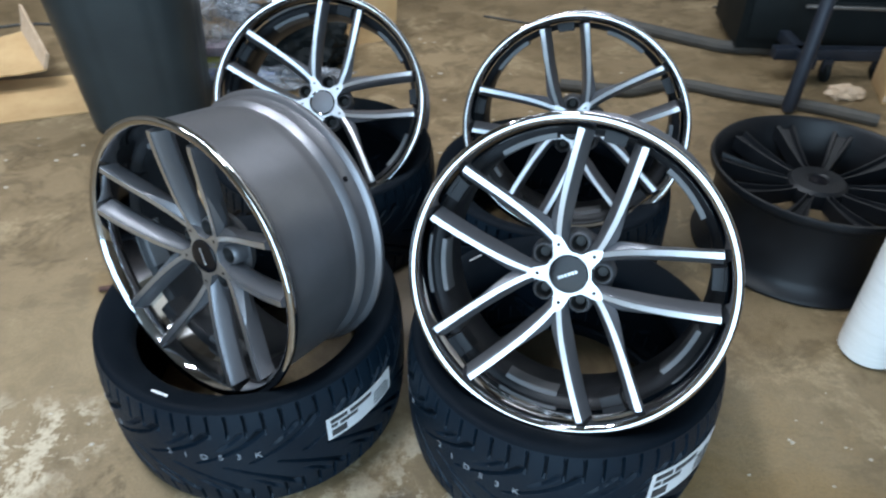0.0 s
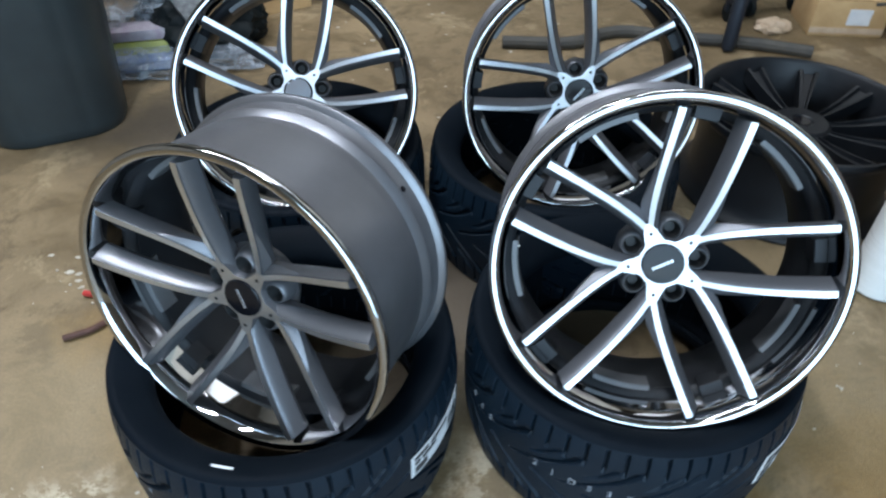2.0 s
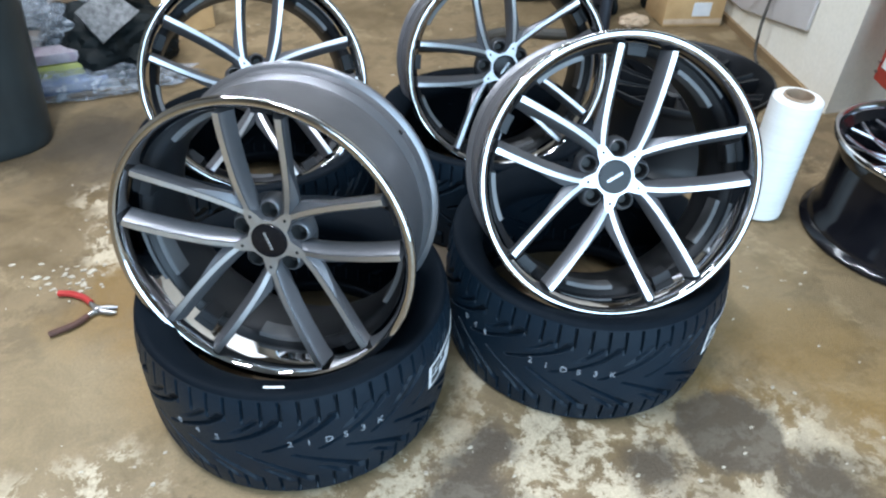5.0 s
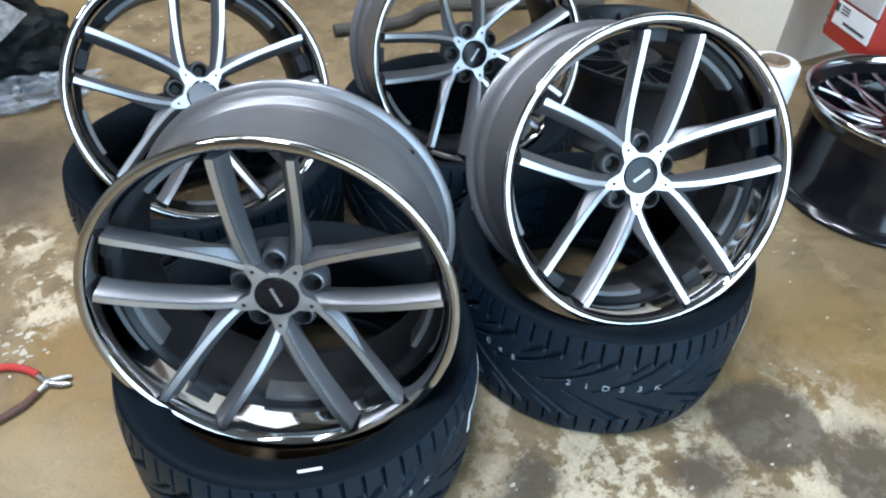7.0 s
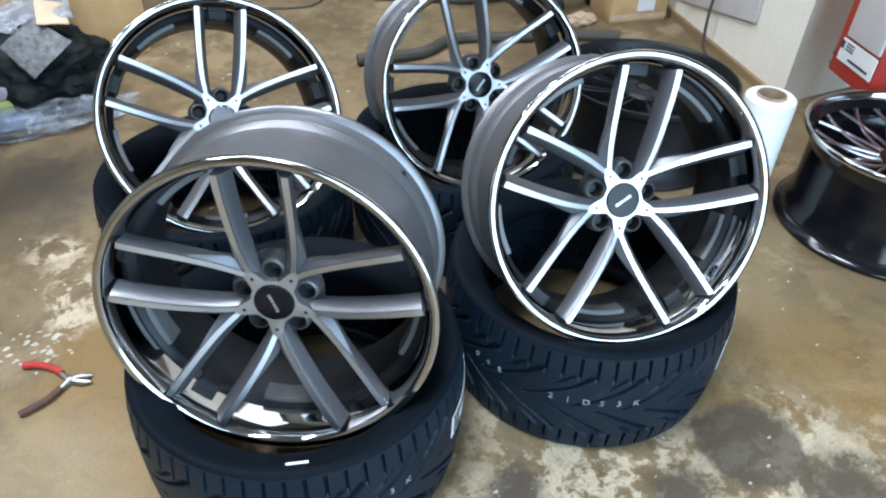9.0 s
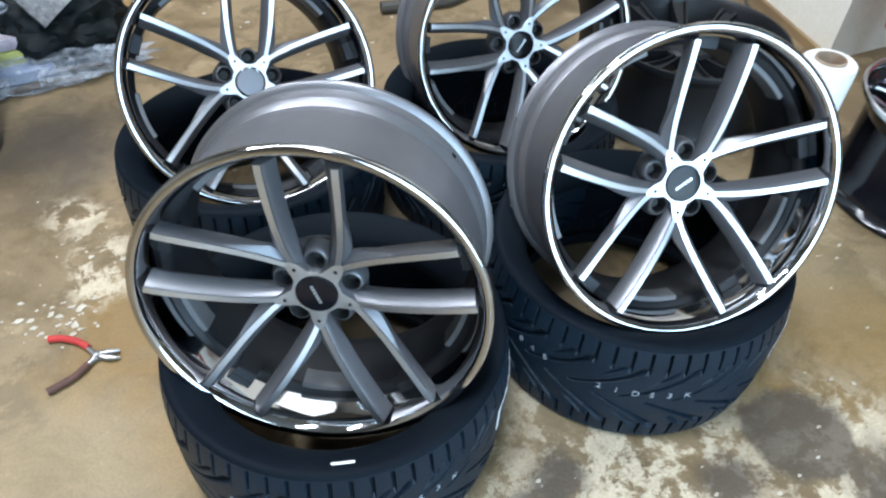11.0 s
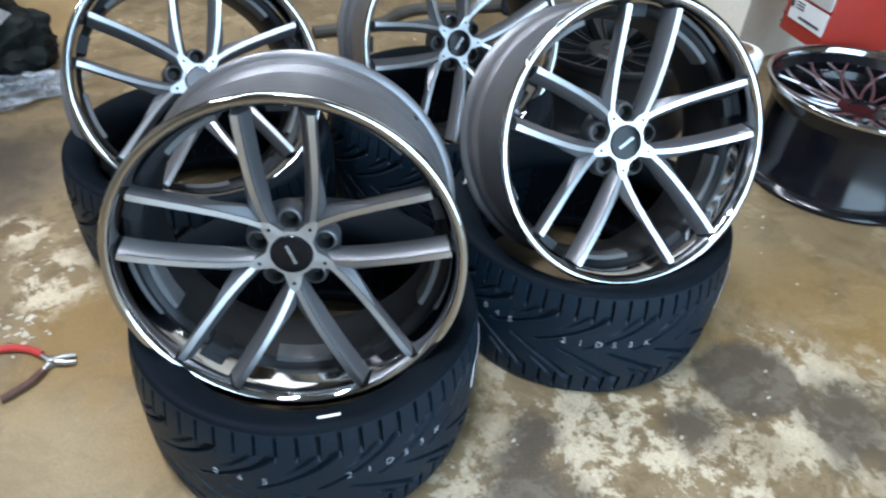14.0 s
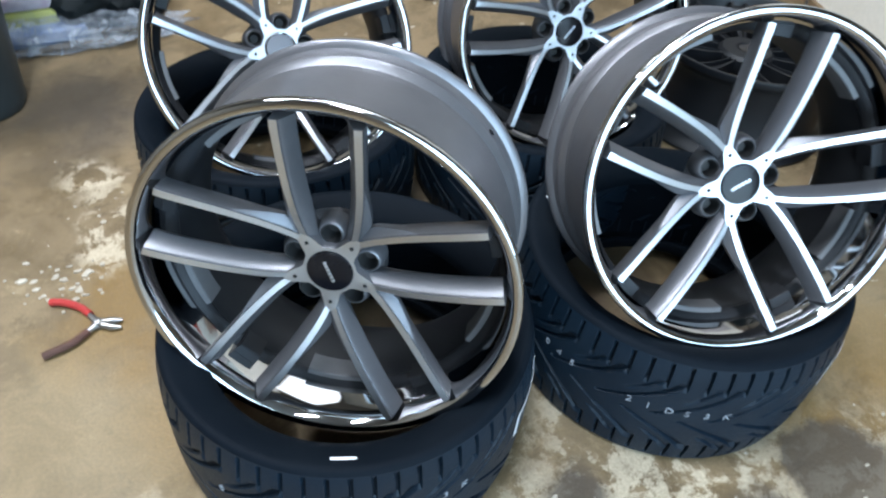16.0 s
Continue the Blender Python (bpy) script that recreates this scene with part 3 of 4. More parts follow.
def build_tyre(x, y, label, turn=0.0, sticker=None, codes=(), tags=()):
    tyre = thing("tyre", pose(x, y, 0, 0, 0, 0), label, "tyre", "tyres under wheels")
    for me in TYRE_MESHES:
        add_part(me.name.split(".")[0], me, tyre, pose(0, 0, 0, 0, 0, turn))
    if sticker:
        a0, a1, z0, z1 = sticker
        v, f = curved_patch(a0, a1, z0, z1, TYRE_R + 0.0006)
        st = add_part("paper_label", mesh_of("paper_label", v, f, PAPER), tyre, None, "white paper label with print")
        span, h = a1 - a0, z1 - z0
        for p0, p1, q0, q1 in ((0.05, 0.26, 0.74, 0.90), (0.30, 0.62, 0.72, 0.88), (0.05, 0.13, 0.52, 0.66), (0.16, 0.40, 0.50, 0.64), (0.05, 0.24, 0.12, 0.40), (0.66, 0.94, 0.15, 0.20), (0.66, 0.94, 0.30, 0.35), (0.66, 0.94, 0.45, 0.50), (0.66, 0.9, 0.60, 0.65)):
            v, f = curved_patch(a0 + span * p0, a0 + span * p1, z0 + h * q0, z0 + h * q1, TYRE_R + 0.0016, 6)
            add_part("print", mesh_of("print", v, f, INK), st)
    for text, size, a, z, step in codes:
        for n, ch in enumerate(text.replace(" ", "")):
            add_part("painted_character", bent_text(ch, size, a + n * step, z, TYRE_R + 0.0004), tyre, None, "white painted factory mark")
    for a, r, ln in tags:
        m = pose(0, 0, 0, 0, 0, a) @ pose(r, 0, TYRE_H - 0.006, 0, 0, 90)
        tg = part("sidewall_tag", box_bm(ln * 0.86, 0.0065, 0.0016, (0, 0, 0), 0.0004, 1), PAPER, tyre, "small white tag")
        tg.matrix_basis = m @ pose(0, 0, 0, 24, 0, 0)
    return tyre


build_tyre(-0.444, 1.189, "black low-profile tyre with white label lying on the floor", 0, (-52, -20, 0.150, 0.214), (("21D53K", 0.023, -107, 0.172, 6.0), ("045", 0.023, -146, 0.172, 7.5)), ((-110, 0.300, 0.045),))
build_tyre(0.254, 1.124, "black low-profile tyre with white label lying on the floor", 37, (-66, -34, 0.135, 0.225), (("21D53K", 0.023, -140.5, 0.166, 6.0), ("045", 0.023, -172, 0.172, 5.5)), ((130, 0.300, 0.045),))
build_tyre(-0.403, 1.882, "black low-profile tyre lying on the floor behind another", 11)
build_tyre(0.279, 1.767, "black low-profile tyre lying on the floor behind another", 73)


# Satin black wheel lying face up on the floor.
def build_black_wheel(x, y, r, h, turn):
    wheel = thing("black_wheel", pose(x, y, 0, 0, 0, turn), "satin black multi-spoke wheel lying face up on the floor", "wheel", "spare wheels")
    turned("barrel", [(r, 0.004), (r + 0.002, 0.012), (r - 0.006, 0.022), (r - 0.022, 0.032), (r - 0.034, 0.060), (r - 0.034, h - 0.06), (r - 0.016, h - 0.03), (r - 0.004, h - 0.022), (r, h - 0.010), (r - 0.002, h - 0.001), (r - 0.010, h), (r - 0.020, h - 0.012), (r - 0.028, h - 0.05), (r - 0.050, h - 0.09), (r - 0.052, 0.06), (r - 0.03, 0.02), (r - 0.012, 0.0)], 96, BLACK_WHEEL, wheel, closed=True)
    hz = h - 0.055
    turned("hub", [(0.0, hz), (0.028, hz), (0.034, hz + 0.006), (0.075, hz + 0.004), (0.085, hz - 0.006), (0.085, hz - 0.05), (0.0, hz - 0.05)], 48, BLACK_WHEEL, wheel)
    for k in range(10):
        rails = []
        for sgn in (-1, 1):
            pts = []
            for i in range(9):
                s = i / 8
                rr = 0.07 + (r - 0.108) * s
                a = radians(36 * k) + sgn * (0.010 + 0.020 * s ** 1.3) / rr
                pts.append((rr * math.cos(a), rr * math.sin(a), hz - 0.004 + 0.038 * s ** 1.6))
            rails.append(pts)
        bm = bmesh.new()
        ring = [[bm.verts.new(Vector(p) + Vector((0, 0, dz))) for p, dz in ((lo, -0.045), (lo, 0.0), (lo.lerp(hi, 0.18), 0.001), (lo.lerp(hi, 0.26), -0.012), (lo.lerp(hi, 0.74), -0.012), (lo.lerp(hi, 0.82), 0.001), (hi, 0.0), (hi, -0.045))] for lo, hi in ((Vector(a), Vector(b)) for a, b in zip(*rails))]
        for a, b in zip(ring, ring[1:]):
            for q in range(8):
                bm.faces.new((a[q], a[(q + 1) % 8], b[(q + 1) % 8], b[q]))
        bm.faces.new(ring[0])
        bm.faces.new(ring[-1])
        part("spoke", bm, BLACK_WHEEL, wheel)
    turned("centre_cap", [(0.026, hz), (0.025, hz + 0.004), (0.0, hz + 0.006)], 32, GLOSS_BLACK, wheel)
    return wheel


build_black_wheel(1.078, 1.846, 0.318, 0.287, 20)


# Gloss black mesh wheel with a chrome lip, lying face up.
def build_mesh_wheel(x, y, r, h, turn):
    wheel = thing("mesh_wheel", pose(x, y, 0, 0, 0, turn), "gloss black mesh wheel with chrome lip lying face up", "wheel", "spare wheels")
    turned("barrel", [(r - 0.012, 0.0), (r, 0.004), (r + 0.002, 0.014), (r - 0.004, 0.022), (r - 0.018, 0.030), (r - 0.024, 0.060), (r - 0.040, 0.085), (r - 0.040, h - 0.05), (r - 0.019, h - 0.026), (r - 0.030, h - 0.06), (r - 0.056, h - 0.10), (r - 0.058, 0.05), (r - 0.03, 0.012)], 96, GLOSS_BLACK, wheel, closed=True)
    turned("lip", [(r - 0.020, h - 0.028), (r - 0.006, h - 0.022), (r, h - 0.014), (r, h - 0.004), (r - 0.006, h), (r - 0.012, h - 0.002), (r - 0.017, h - 0.010), (r - 0.019, h - 0.026)], 96, CHROME, wheel, label="chrome lip", sharp=60)
    hz = h - 0.085
    turned("hub", [(0.0, hz), (0.036, hz), (0.042, hz + 0.005), (0.072, hz + 0.002), (0.080, hz - 0.01), (0.080, hz - 0.05), (0.0, hz - 0.05)], 48, GLOSS_BLACK, wheel)
    for k in range(13):
        for sgn in (-1, 1):
            pts = []
            for i in range(10):
                s = i / 9
                a = radians(360 / 13 * k + sgn * (2 + 19 * s ** 1.2))
                rr = 0.065 + (r - 0.045 - 0.065) * s
                pts.append((rr * math.cos(a), rr * math.sin(a), hz - 0.004 + 0.040 * s ** 1.6))
            part("spoke", tube(pts, 0.0056, 6), SPOKE_GREY, wheel)
    for k in range(20):
        a = radians(18 * k + 9)
        bolt = part("lip_bolt", box_bm(0.008, 0.008, 0.006, (0, 0, 0), 0.0015, 1), STEEL, wheel)
        bolt.matrix_basis = Matrix.Translation(((r - 0.036) * math.cos(a), (r - 0.036) * math.sin(a), h - 0.052))
    return wheel


build_mesh_wheel(1.460, 1.102, 0.315, 0.320, 8)


# Roll of stretch wrap standing on its end.
def build_wrap_roll(x, y):
    roll = thing("stretch_wrap_roll", pose(x, y, 0), "standing roll of white stretch wrap on a cardboard core", "roll")
    turned("wrap", [(0.043, 0.006), (0.066, 0.005), (0.073, 0.012), (0.0745, 0.03), (0.0735, 0.22), (0.0745, 0.392), (0.073, 0.404), (0.066, 0.410), (0.043, 0.409)], 56, WRAP_WHITE, roll, closed=True)
    turned("core", [(0.0385, 0.0), (0.0425, 0.0), (0.0425, 0.416), (0.0385, 0.416)], 40, CORE, roll, closed=True, label="brown cardboard core")


build_wrap_roll(1.100, 1.372)


# Tall ribbed rubbish bin and a second dark one.
def build_bin(x, y, r0, r1, h, material, label, name="rubbish_bin", squareness=0.0):
    bin_ = thing(name, pose(x, y, 0, 0, 0, 15), label, "bin")
    n, verts, faces = 96, [], []
    prof = [(0.90, 0.0), (0.97, 0.0), (1.0, 0.015), (1.0, 0.05)] + [(1.0, 0.05 + 0.9 * i / 8) for i in range(1, 9)] + [(1.05, 0.96), (1.06, 0.99), (1.04, 1.0), (0.98, 0.995), (0.97, 0.9), (0.95, 0.03), (0.0, 0.03)]
    for i in range(n):
        a = 2 * math.pi * i / n
        square = (abs(math.cos(a)) ** 3.4 + abs(math.sin(a)) ** 3.4) ** (-1 / 3.4)
        flute = math.exp(-((a * 2 / math.pi % 1 - 0.27) / 0.025) ** 2) + math.exp(-((a * 2 / math.pi % 1 - 0.73) / 0.025) ** 2)
        for k, z in prof:
            r = (r0 + (r1 - r0) * z) * k * (1 + (square * 0.94 - 1) * squareness)
            if 0.03 < z < 0.95:
                r *= 1 - 0.022 * flute
            verts.append((r * math.cos(a), r * math.sin(a), z * h))
    m = len(prof)
    for i in range(n):
        j = (i + 1) % n
        for q in range(m - 1):
            faces.append((i * m + q, j * m + q, j * m + q + 1, i * m + q + 1))
    add_part("body", mesh_of("body", verts, faces, material), bin_)
    rim = [(r1 * 1.045, h * 0.985), (r1 * 1.075, h * 0.988), (r1 * 1.075, h * 1.012), (r1 * 1.04, h * 1.014)]
    v, f = lathe(rim, 72, True)
    if squareness:
        v = [(x_ * q, y_ * q, z_) for x_, y_, z_ in v for q in (0.94 * ((abs(x_) ** 3.4 + abs(y_) ** 3.4) / math.hypot(x_, y_) ** 3.4) ** (-1 / 3.4),)]
    add_part("rim", mesh_of("rim", v, f, material), bin_)
    for s in (0, 180):
        g = part("handle", tube(smooth_path([(r1 * 1.03, -0.07, h * 0.93), (r1 * 1.18, -0.05, h * 0.94), (r1 * 1.18, 0.05, h * 0.94), (r1 * 1.03, 0.07, h * 0.93)], 6), 0.014, 8), material, bin_)
        g.matrix_basis = pose(0, 0, 0, 0, 0, s)
    return bin_


build_bin(-1.272, 2.668, 0.241, 0.304, 0.80, BIN_PLASTIC, "tall grey-blue plastic rubbish bin standing on the floor", squareness=1.0)
build_bin(-1.054, 4.005, 0.352, 0.398, 0.78, BLACK_PLASTIC, "dark plastic drum standing behind a heap of packaging", "plastic_drum")


# Crumpled plastic packaging: a black sack, clear film, flattened boxes.
def lump(sx, sy, sz, seed, rough=0.25, freq=2.2, flat=0.0, sub=4):
    bm = bmesh.new()
    bmesh.ops.create_icosphere(bm, subdivisions=sub, radius=1)
    off = Vector((seed * 3.7, seed * 1.3, seed * 2.1))
    for v in bm.verts:
        k = 1 + rough * noise.fractal(v.co * freq + off, 1.0, 2.0, 4) + 0.5 * rough * abs(noise.noise(v.co * freq * 2.5 + off))
        v.co = Vector((v.co.x * sx * k, v.co.y * sy * k, v.co.z * sz * k))
        v.co.z = max(v.co.z, -sz * (1 - flat) * 0.62)
    low = min(v.co.z for v in bm.verts)
    for v in bm.verts:
        v.co.z -= low
    return bm


def sheet(name, corners, thick, material, label, category, wave=0.0, n=14, seed=1):
    """A thin panel spanned between four corners, slightly buckled, with real thickness."""
    a, b, c, d = [Vector(p) for p in corners]
    nn = (b - a).cross(d - a).normalized()
    bm = bmesh.new()
    top, low = [], []
    for i in range(n + 1):
        for j in range(n + 1):
            s, t = i / n, j / n
            p = a * (1 - s) * (1 - t) + b * s * (1 - t) + c * s * t + d * (1 - s) * t
            k = wave * (noise.noise(p * 5 + Vector((seed, 0, 0))) + 0.5 * noise.noise(p * 13))
            top.append(bm.verts.new(p + nn * (thick + k)))
            low.append(bm.verts.new(p + nn * k))
    at = lambda i, j: i * (n + 1) + j
    for i in range(n):
        for j in range(n):
            q = [at(i, j), at(i + 1, j), at(i + 1, j + 1), at(i, j + 1)]
            bm.faces.new([top[k] for k in q])
            bm.faces.new([low[k] for k in reversed(q)])
    edge = [at(i, 0) for i in range(n + 1)] + [at(n, j) for j in range(1, n + 1)] + [at(i, n) for i in range(n - 1, -1, -1)] + [at(0, j) for j in range(n - 1, 0, -1)]
    for k in range(len(edge)):
        p, q = edge[k], edge[(k + 1) % len(edge)]
        bm.faces.new((top[p], low[p], low[q], top[q]))
    ob = part(name, bm, material, None)
    return tagged(ob, label, category)


sack = part("rubbish_sack", lump(0.25, 0.20, 0.165, 3, 0.22, 2.0, 0.0, 5), BLACK_PLASTIC, None)
sack.location = (-0.788, 3.182, 0)
tagged(sack, "crumpled black plastic sack on the floor", "sack")
film_heap = part("plastic_film", lump(0.30, 0.22, 0.17, 7, 0.35, 2.8, 0.0, 5), FILM, None)
film_heap.location = (-1.111, 3.260, 0)
tagged(film_heap, "crumpled clear plastic packaging film in a heap", "packaging")
low_film = part("plastic_film", lump(0.34, 0.10, 0.05, 11, 0.4, 3.2), FILM, None)
low_film.location = (-0.886, 2.949, 0)
tagged(low_film, "flat clear plastic packaging film on the floor", "packaging")
sheet("foam_sheet", [(-0.890, 3.025, 0.283), (-0.812, 2.957, 0.178), (-0.657, 3.008, 0.272), (-0.766, 3.152, 0.328)], 0.008, FOAM, "grey foam wrapping sheet hanging over a black sack", "packaging", 0.018)
sheet("wrapping_paper", [(-0.989, 3.236, 0.237), (-0.679, 3.212, 0.282), (-0.660, 3.476, 0.318), (-1.039, 3.524, 0.264)], 0.005, WRAP_PAPER, "torn brown wrapping paper on top of packaging", "paper", 0.045)
sheet("plastic_film", [(-0.923, 3.194, 0.284), (-0.623, 3.104, 0.310), (-0.619, 3.364, 0.346), (-0.998, 3.377, 0.312)], 0.004, FILM, "torn clear plastic film over brown paper", "packaging", 0.05)
sheet("paper_scrap", [(-0.750, 3.086, 0.326), (-0.646, 3.072, 0.311), (-0.643, 3.227, 0.338), (-0.739, 3.255, 0.353)], 0.003, CARD_CUT, "pale torn scrap of paper on packaging", "paper", 0.012)
pack = thing("printed_packet", pose(-1.030, 3.038, 0.043, 0, 0, 4), "printed yellow and pink packet on plastic film", "packet")
part("yellow_face", box_bm(0.24, 0.10, 0.055, (0, 0, 0.0285), 0.01), YELLOW, pack, "yellow printed band")
part("pink_face", box_bm(0.235, 0.10, 0.045, (0, 0.002, 0.080), 0.012), PINK, pack, "pale pink printed band")
pk2 = part("printed_packet", box_bm(0.34, 0.11, 0.05, (0, 0, 0.025), 0.014, 3), BLUE_PRINT, None)
pk2.matrix_basis = pose(-1.000, 2.984, 0.0, 0, 0, 5)
tagged(pk2, "flat blue and silver printed packet on the floor", "packet")

# Cardboard: upright torn box behind the back wheel, sheets by the bin, carton at the wall.
sheet("torn_box", [(-0.645, 3.375, 0.000), (-0.348, 3.500, 0.000), (-0.320, 3.544, 0.425), (-0.616, 3.431, 0.467)], 0.006, CARD, "upright torn brown cardboard panel with marks", "cardboard", 0.015)
sheet("cardboard_sheet", [(-2.634, 2.214, 0.002), (-1.508, 2.634, 0.002), (-1.697, 2.994, 0.002), (-2.768, 2.728, 0.002)], 0.006, CARD, "large flat brown cardboard sheet on the floor", "cardboard", 0.003)
sheet("cardboard_tray", [(-2.514, 2.551, 0.020), (-1.788, 2.831, 0.097), (-2.000, 3.094, 0.156), (-2.602, 2.905, 0.059)], 0.007, CARD, "folded brown cardboard tray lying on a sheet", "cardboard", 0.012)
sheet("cardboard_tray", [(-1.788, 2.831, 0.097), (-1.767, 2.848, 0.156), (-2.027, 3.188, 0.253), (-2.000, 3.094, 0.156)], 0.012, CARD_CUT, "pale cut edge of a folded cardboard tray", "cardboard", 0.004)


def build_carton(x, y, turn):
    c = thing("carton", pose(x, y, 0, 0, 0, turn) @ Matrix.Scale(0.879, 4), "brown cardboard carton with white label against the wall", "carton")
    part("body", box_bm(0.36, 0.28, 0.18, (0, 0, 0.09), 0.006), CARD, c)
    for s in (-1, 1):
        fl = part("flap", box_bm(0.35, 0.14, 0.005, (0, 0.070 * s, 0.0), 0.001, 1), CARD, c)
        fl.matrix_basis = pose(0, -0.138 * s, 0.183, 28 * s if s > 0 else -12, 0, 0)
    part("paper_label", box_bm(0.11, 0.002, 0.08, (0.04, -0.1412, 0.10), 0.0004, 1), PAPER, c, "white paper label")
    part("tape", box_bm(0.361, 0.002, 0.03, (0, -0.1408, 0.03), 0.0004, 1), CARD_CUT, c, "parcel tape")


build_carton(1.978, 2.932, -14)

# Dark bulk shaped as a tool cabinet, added to fill the dark void at the back.
cab = thing("tool_cabinet", pose(1.799, 3.551, 0, 0, 0, -4) @ Matrix.Scale(0.87, 4), "black cabinet-shaped bulk added for the dark void at the back", "cabinet")
part("body", box_bm(1.10, 0.55, 1.10, (0, 0, 0.60), 0.012), BLACK_PLASTIC, cab)
for i in range(4):
    dr = part("drawer", box_bm(1.02, 0.02, 0.22, (0, -0.282, 0.22 + 0.25 * i), 0.006), BLACK_PLASTIC, cab)
    part("handle", box_bm(0.5, 0.02, 0.02, (0, -0.30, 0.30 + 0.25 * i), 0.006), STEEL, dr)
for sx in (-0.48, 0.48):
    for sy in (-0.2, 0.2):
        part("foot", box_bm(0.06, 0.06, 0.06, (sx, sy, 0.03), 0.008), BLACK_PLASTIC, cab)


# Wheeled shop crane: a dark blue post over a red base with castors.
def build_crane():
    c = thing("shop_crane", pose(1.509, 3.025, 0) @ Matrix.Scale(0.86, 4), "dark blue shop crane leg on castors", "crane")
    part("post", tube([(-0.17, -0.32, 0.012), (-0.168, -0.318, 0.03), (-0.05, -0.12, 0.55), (0.10, 0.12, 1.25)], 0.034, 14, [0.75, 1, 1, 1]), BLUE_STEEL, c, "dark blue round post")
    part("brace", tube([(0.0, 0.02, 0.18), (0.05, 0.10, 0.8)], 0.024, 10), STEEL, c, "pale steel ram")
    part("base_beam", box_bm(0.60, 0.07, 0.06, (0.16, 0.10, 0.14), 0.008), BLUE_STEEL, c, "dark base beam")
    part("side_beam", box_bm(0.06, 0.50, 0.06, (0.0, 0.20, 0.14), 0.008), BLUE_STEEL, c)
    for x, y in ((0.0, 0.02), (0.14, 0.06), (0.42, 0.10)):
        w = turned("castor", [(0.0, -0.018), (0.03, -0.018), (0.048, -0.012), (0.05, 0.0), (0.048, 0.012), (0.03, 0.018), (0.0, 0.018)], 24, BLACK_PLASTIC, c, Matrix.Translation((x, y, 0.05)) @ Matrix.Rotation(radians(90), 4, "Y"))
        part("fork", box_bm(0.05, 0.03, 0.07, (x, y, 0.09), 0.004), BLUE_STEEL, c)


build_crane()


# Hoses, cables and junk on the floor.
def cable(name, pts, r, material, label, category, steps=10):
    ob = part(name, tube(smooth_path(pts, steps), r, 10), material, None)
    return tagged(ob, label, category)


cable("hose", [(0.779, 3.729, 0.027), (1.018, 3.566, 0.027), (1.176, 3.461, 0.027), (1.297, 3.400, 0.027), (1.519, 3.380, 0.028), (1.735, 3.393, 0.026)], 0.030, HOSE, "thick grey rubber hose lying on the floor", "hose")
cable("hose", [(0.435, 2.936, 0.025), (0.718, 2.886, 0.025), (0.874, 2.950, 0.024), (1.004, 2.956, 0.024), (1.177, 2.874, 0.024), (1.472, 2.767, 0.024), (1.688, 2.651, 0.024)], 0.026, HOSE, "thick grey rubber hose lying on the floor", "hose")
cable("cable", [(1.265 + 0.15 * math.cos(i * 0.7) * (1 + 0.05 * i / 20), 4.249 + 0.11 * math.sin(i * 0.7 + 0.1 * math.sin(i)), 0.008 + 0.0016 * i) for i in range(20)], 0.006, HOSE, "coiled thin dark cable on the floor", "cable", 5)
cable("cable", [(0.105, 3.836, 0.005), (0.271, 3.767, 0.005), (0.385, 3.722, 0.005), (0.507, 3.709, 0.005), (0.627, 3.809, 0.005), (0.674, 4.002, 0.005)], 0.006, HOSE, "thin dark cable lying on the floor", "cable")
cable("cable", [(-2.577, 3.460, 0.006), (-2.315, 3.593, 0.006), (-2.054, 3.610, 0.006), (-1.796, 3.740, 0.006)], 0.008, HOSE, "thin dark cable lying on the floor", "cable")
cable("cable", [(1.148, 2.366, 0.005), (1.361, 2.463, 0.005), (1.571, 2.475, 0.005), (1.742, 2.330, 0.005), (1.867, 2.179, 0.005)], 0.005, BROWN_GRIP, "thin reddish cable lying on the floor", "cable")
cable("cable", [(1.934, 2.687, 0.195), (2.011, 2.541, 0.266), (2.014, 2.429, 0.329), (2.005, 2.412, 0.320), (1.988, 2.409, 0.178), (1.999, 2.409, 0.044), (1.990, 2.385, 0.005), (1.945, 2.321, 0.005)], 0.007, HOSE, "dark cable hanging from a hook on the white wall", "cable")
cable("cable", [(1.40, 4.05, 0.006), (1.52, 3.93, 0.006), (1.66, 3.90, 0.006), (1.74, 4.02, 0.008), (1.64, 4.12, 0.014), (1.52, 4.04, 0.016), (1.62, 3.88, 0.012), (1.84, 3.84, 0.006), (1.98, 3.92, 0.006)], 0.006, HOSE, "looped dark cable lying on the floor", "cable")
cable("cable", [(1.56, 3.86, 0.006), (1.72, 3.80, 0.006), (1.86, 3.86, 0.006), (1.93, 3.98, 0.006), (1.84, 4.10, 0.006), (2.0, 4.22, 0.006)], 0.006, RED_GRIP, "reddish extension cable lying on the floor", "cable")
# Pale grey flat area on the white wall, its lower edge sloping.
wl = (FAR_END - CORNER).normalized()
pm = Matrix.Translation((CORNER.x - wl.y * 0.003, CORNER.y + wl.x * 0.003, 0)) @ Matrix.Rotation(math.atan2(wl.y, wl.x), 4, "Z") @ Matrix.Scale(0.805, 4)
bm = bmesh.new()
board = bm.faces.new([bm.verts.new((x, 0.0, z)) for x, z in ((0.37, 0.29), (1.10, 0.145), (1.62, 0.14), (1.62, 1.2), (0.36, 1.2))])
grown = bmesh.ops.extrude_face_region(bm, geom=[board])["geom"]
bmesh.ops.translate(bm, vec=(0, 0.022, 0), verts=[g for g in grown if isinstance(g, bmesh.types.BMVert)])
bmesh.ops.bevel(bm, geom=bm.edges[:], offset=0.008, segments=3, affect="EDGES", profile=0.6)
gp = part("wall_panel", bm, GREY_PANEL, None)
gp.matrix_basis = pm
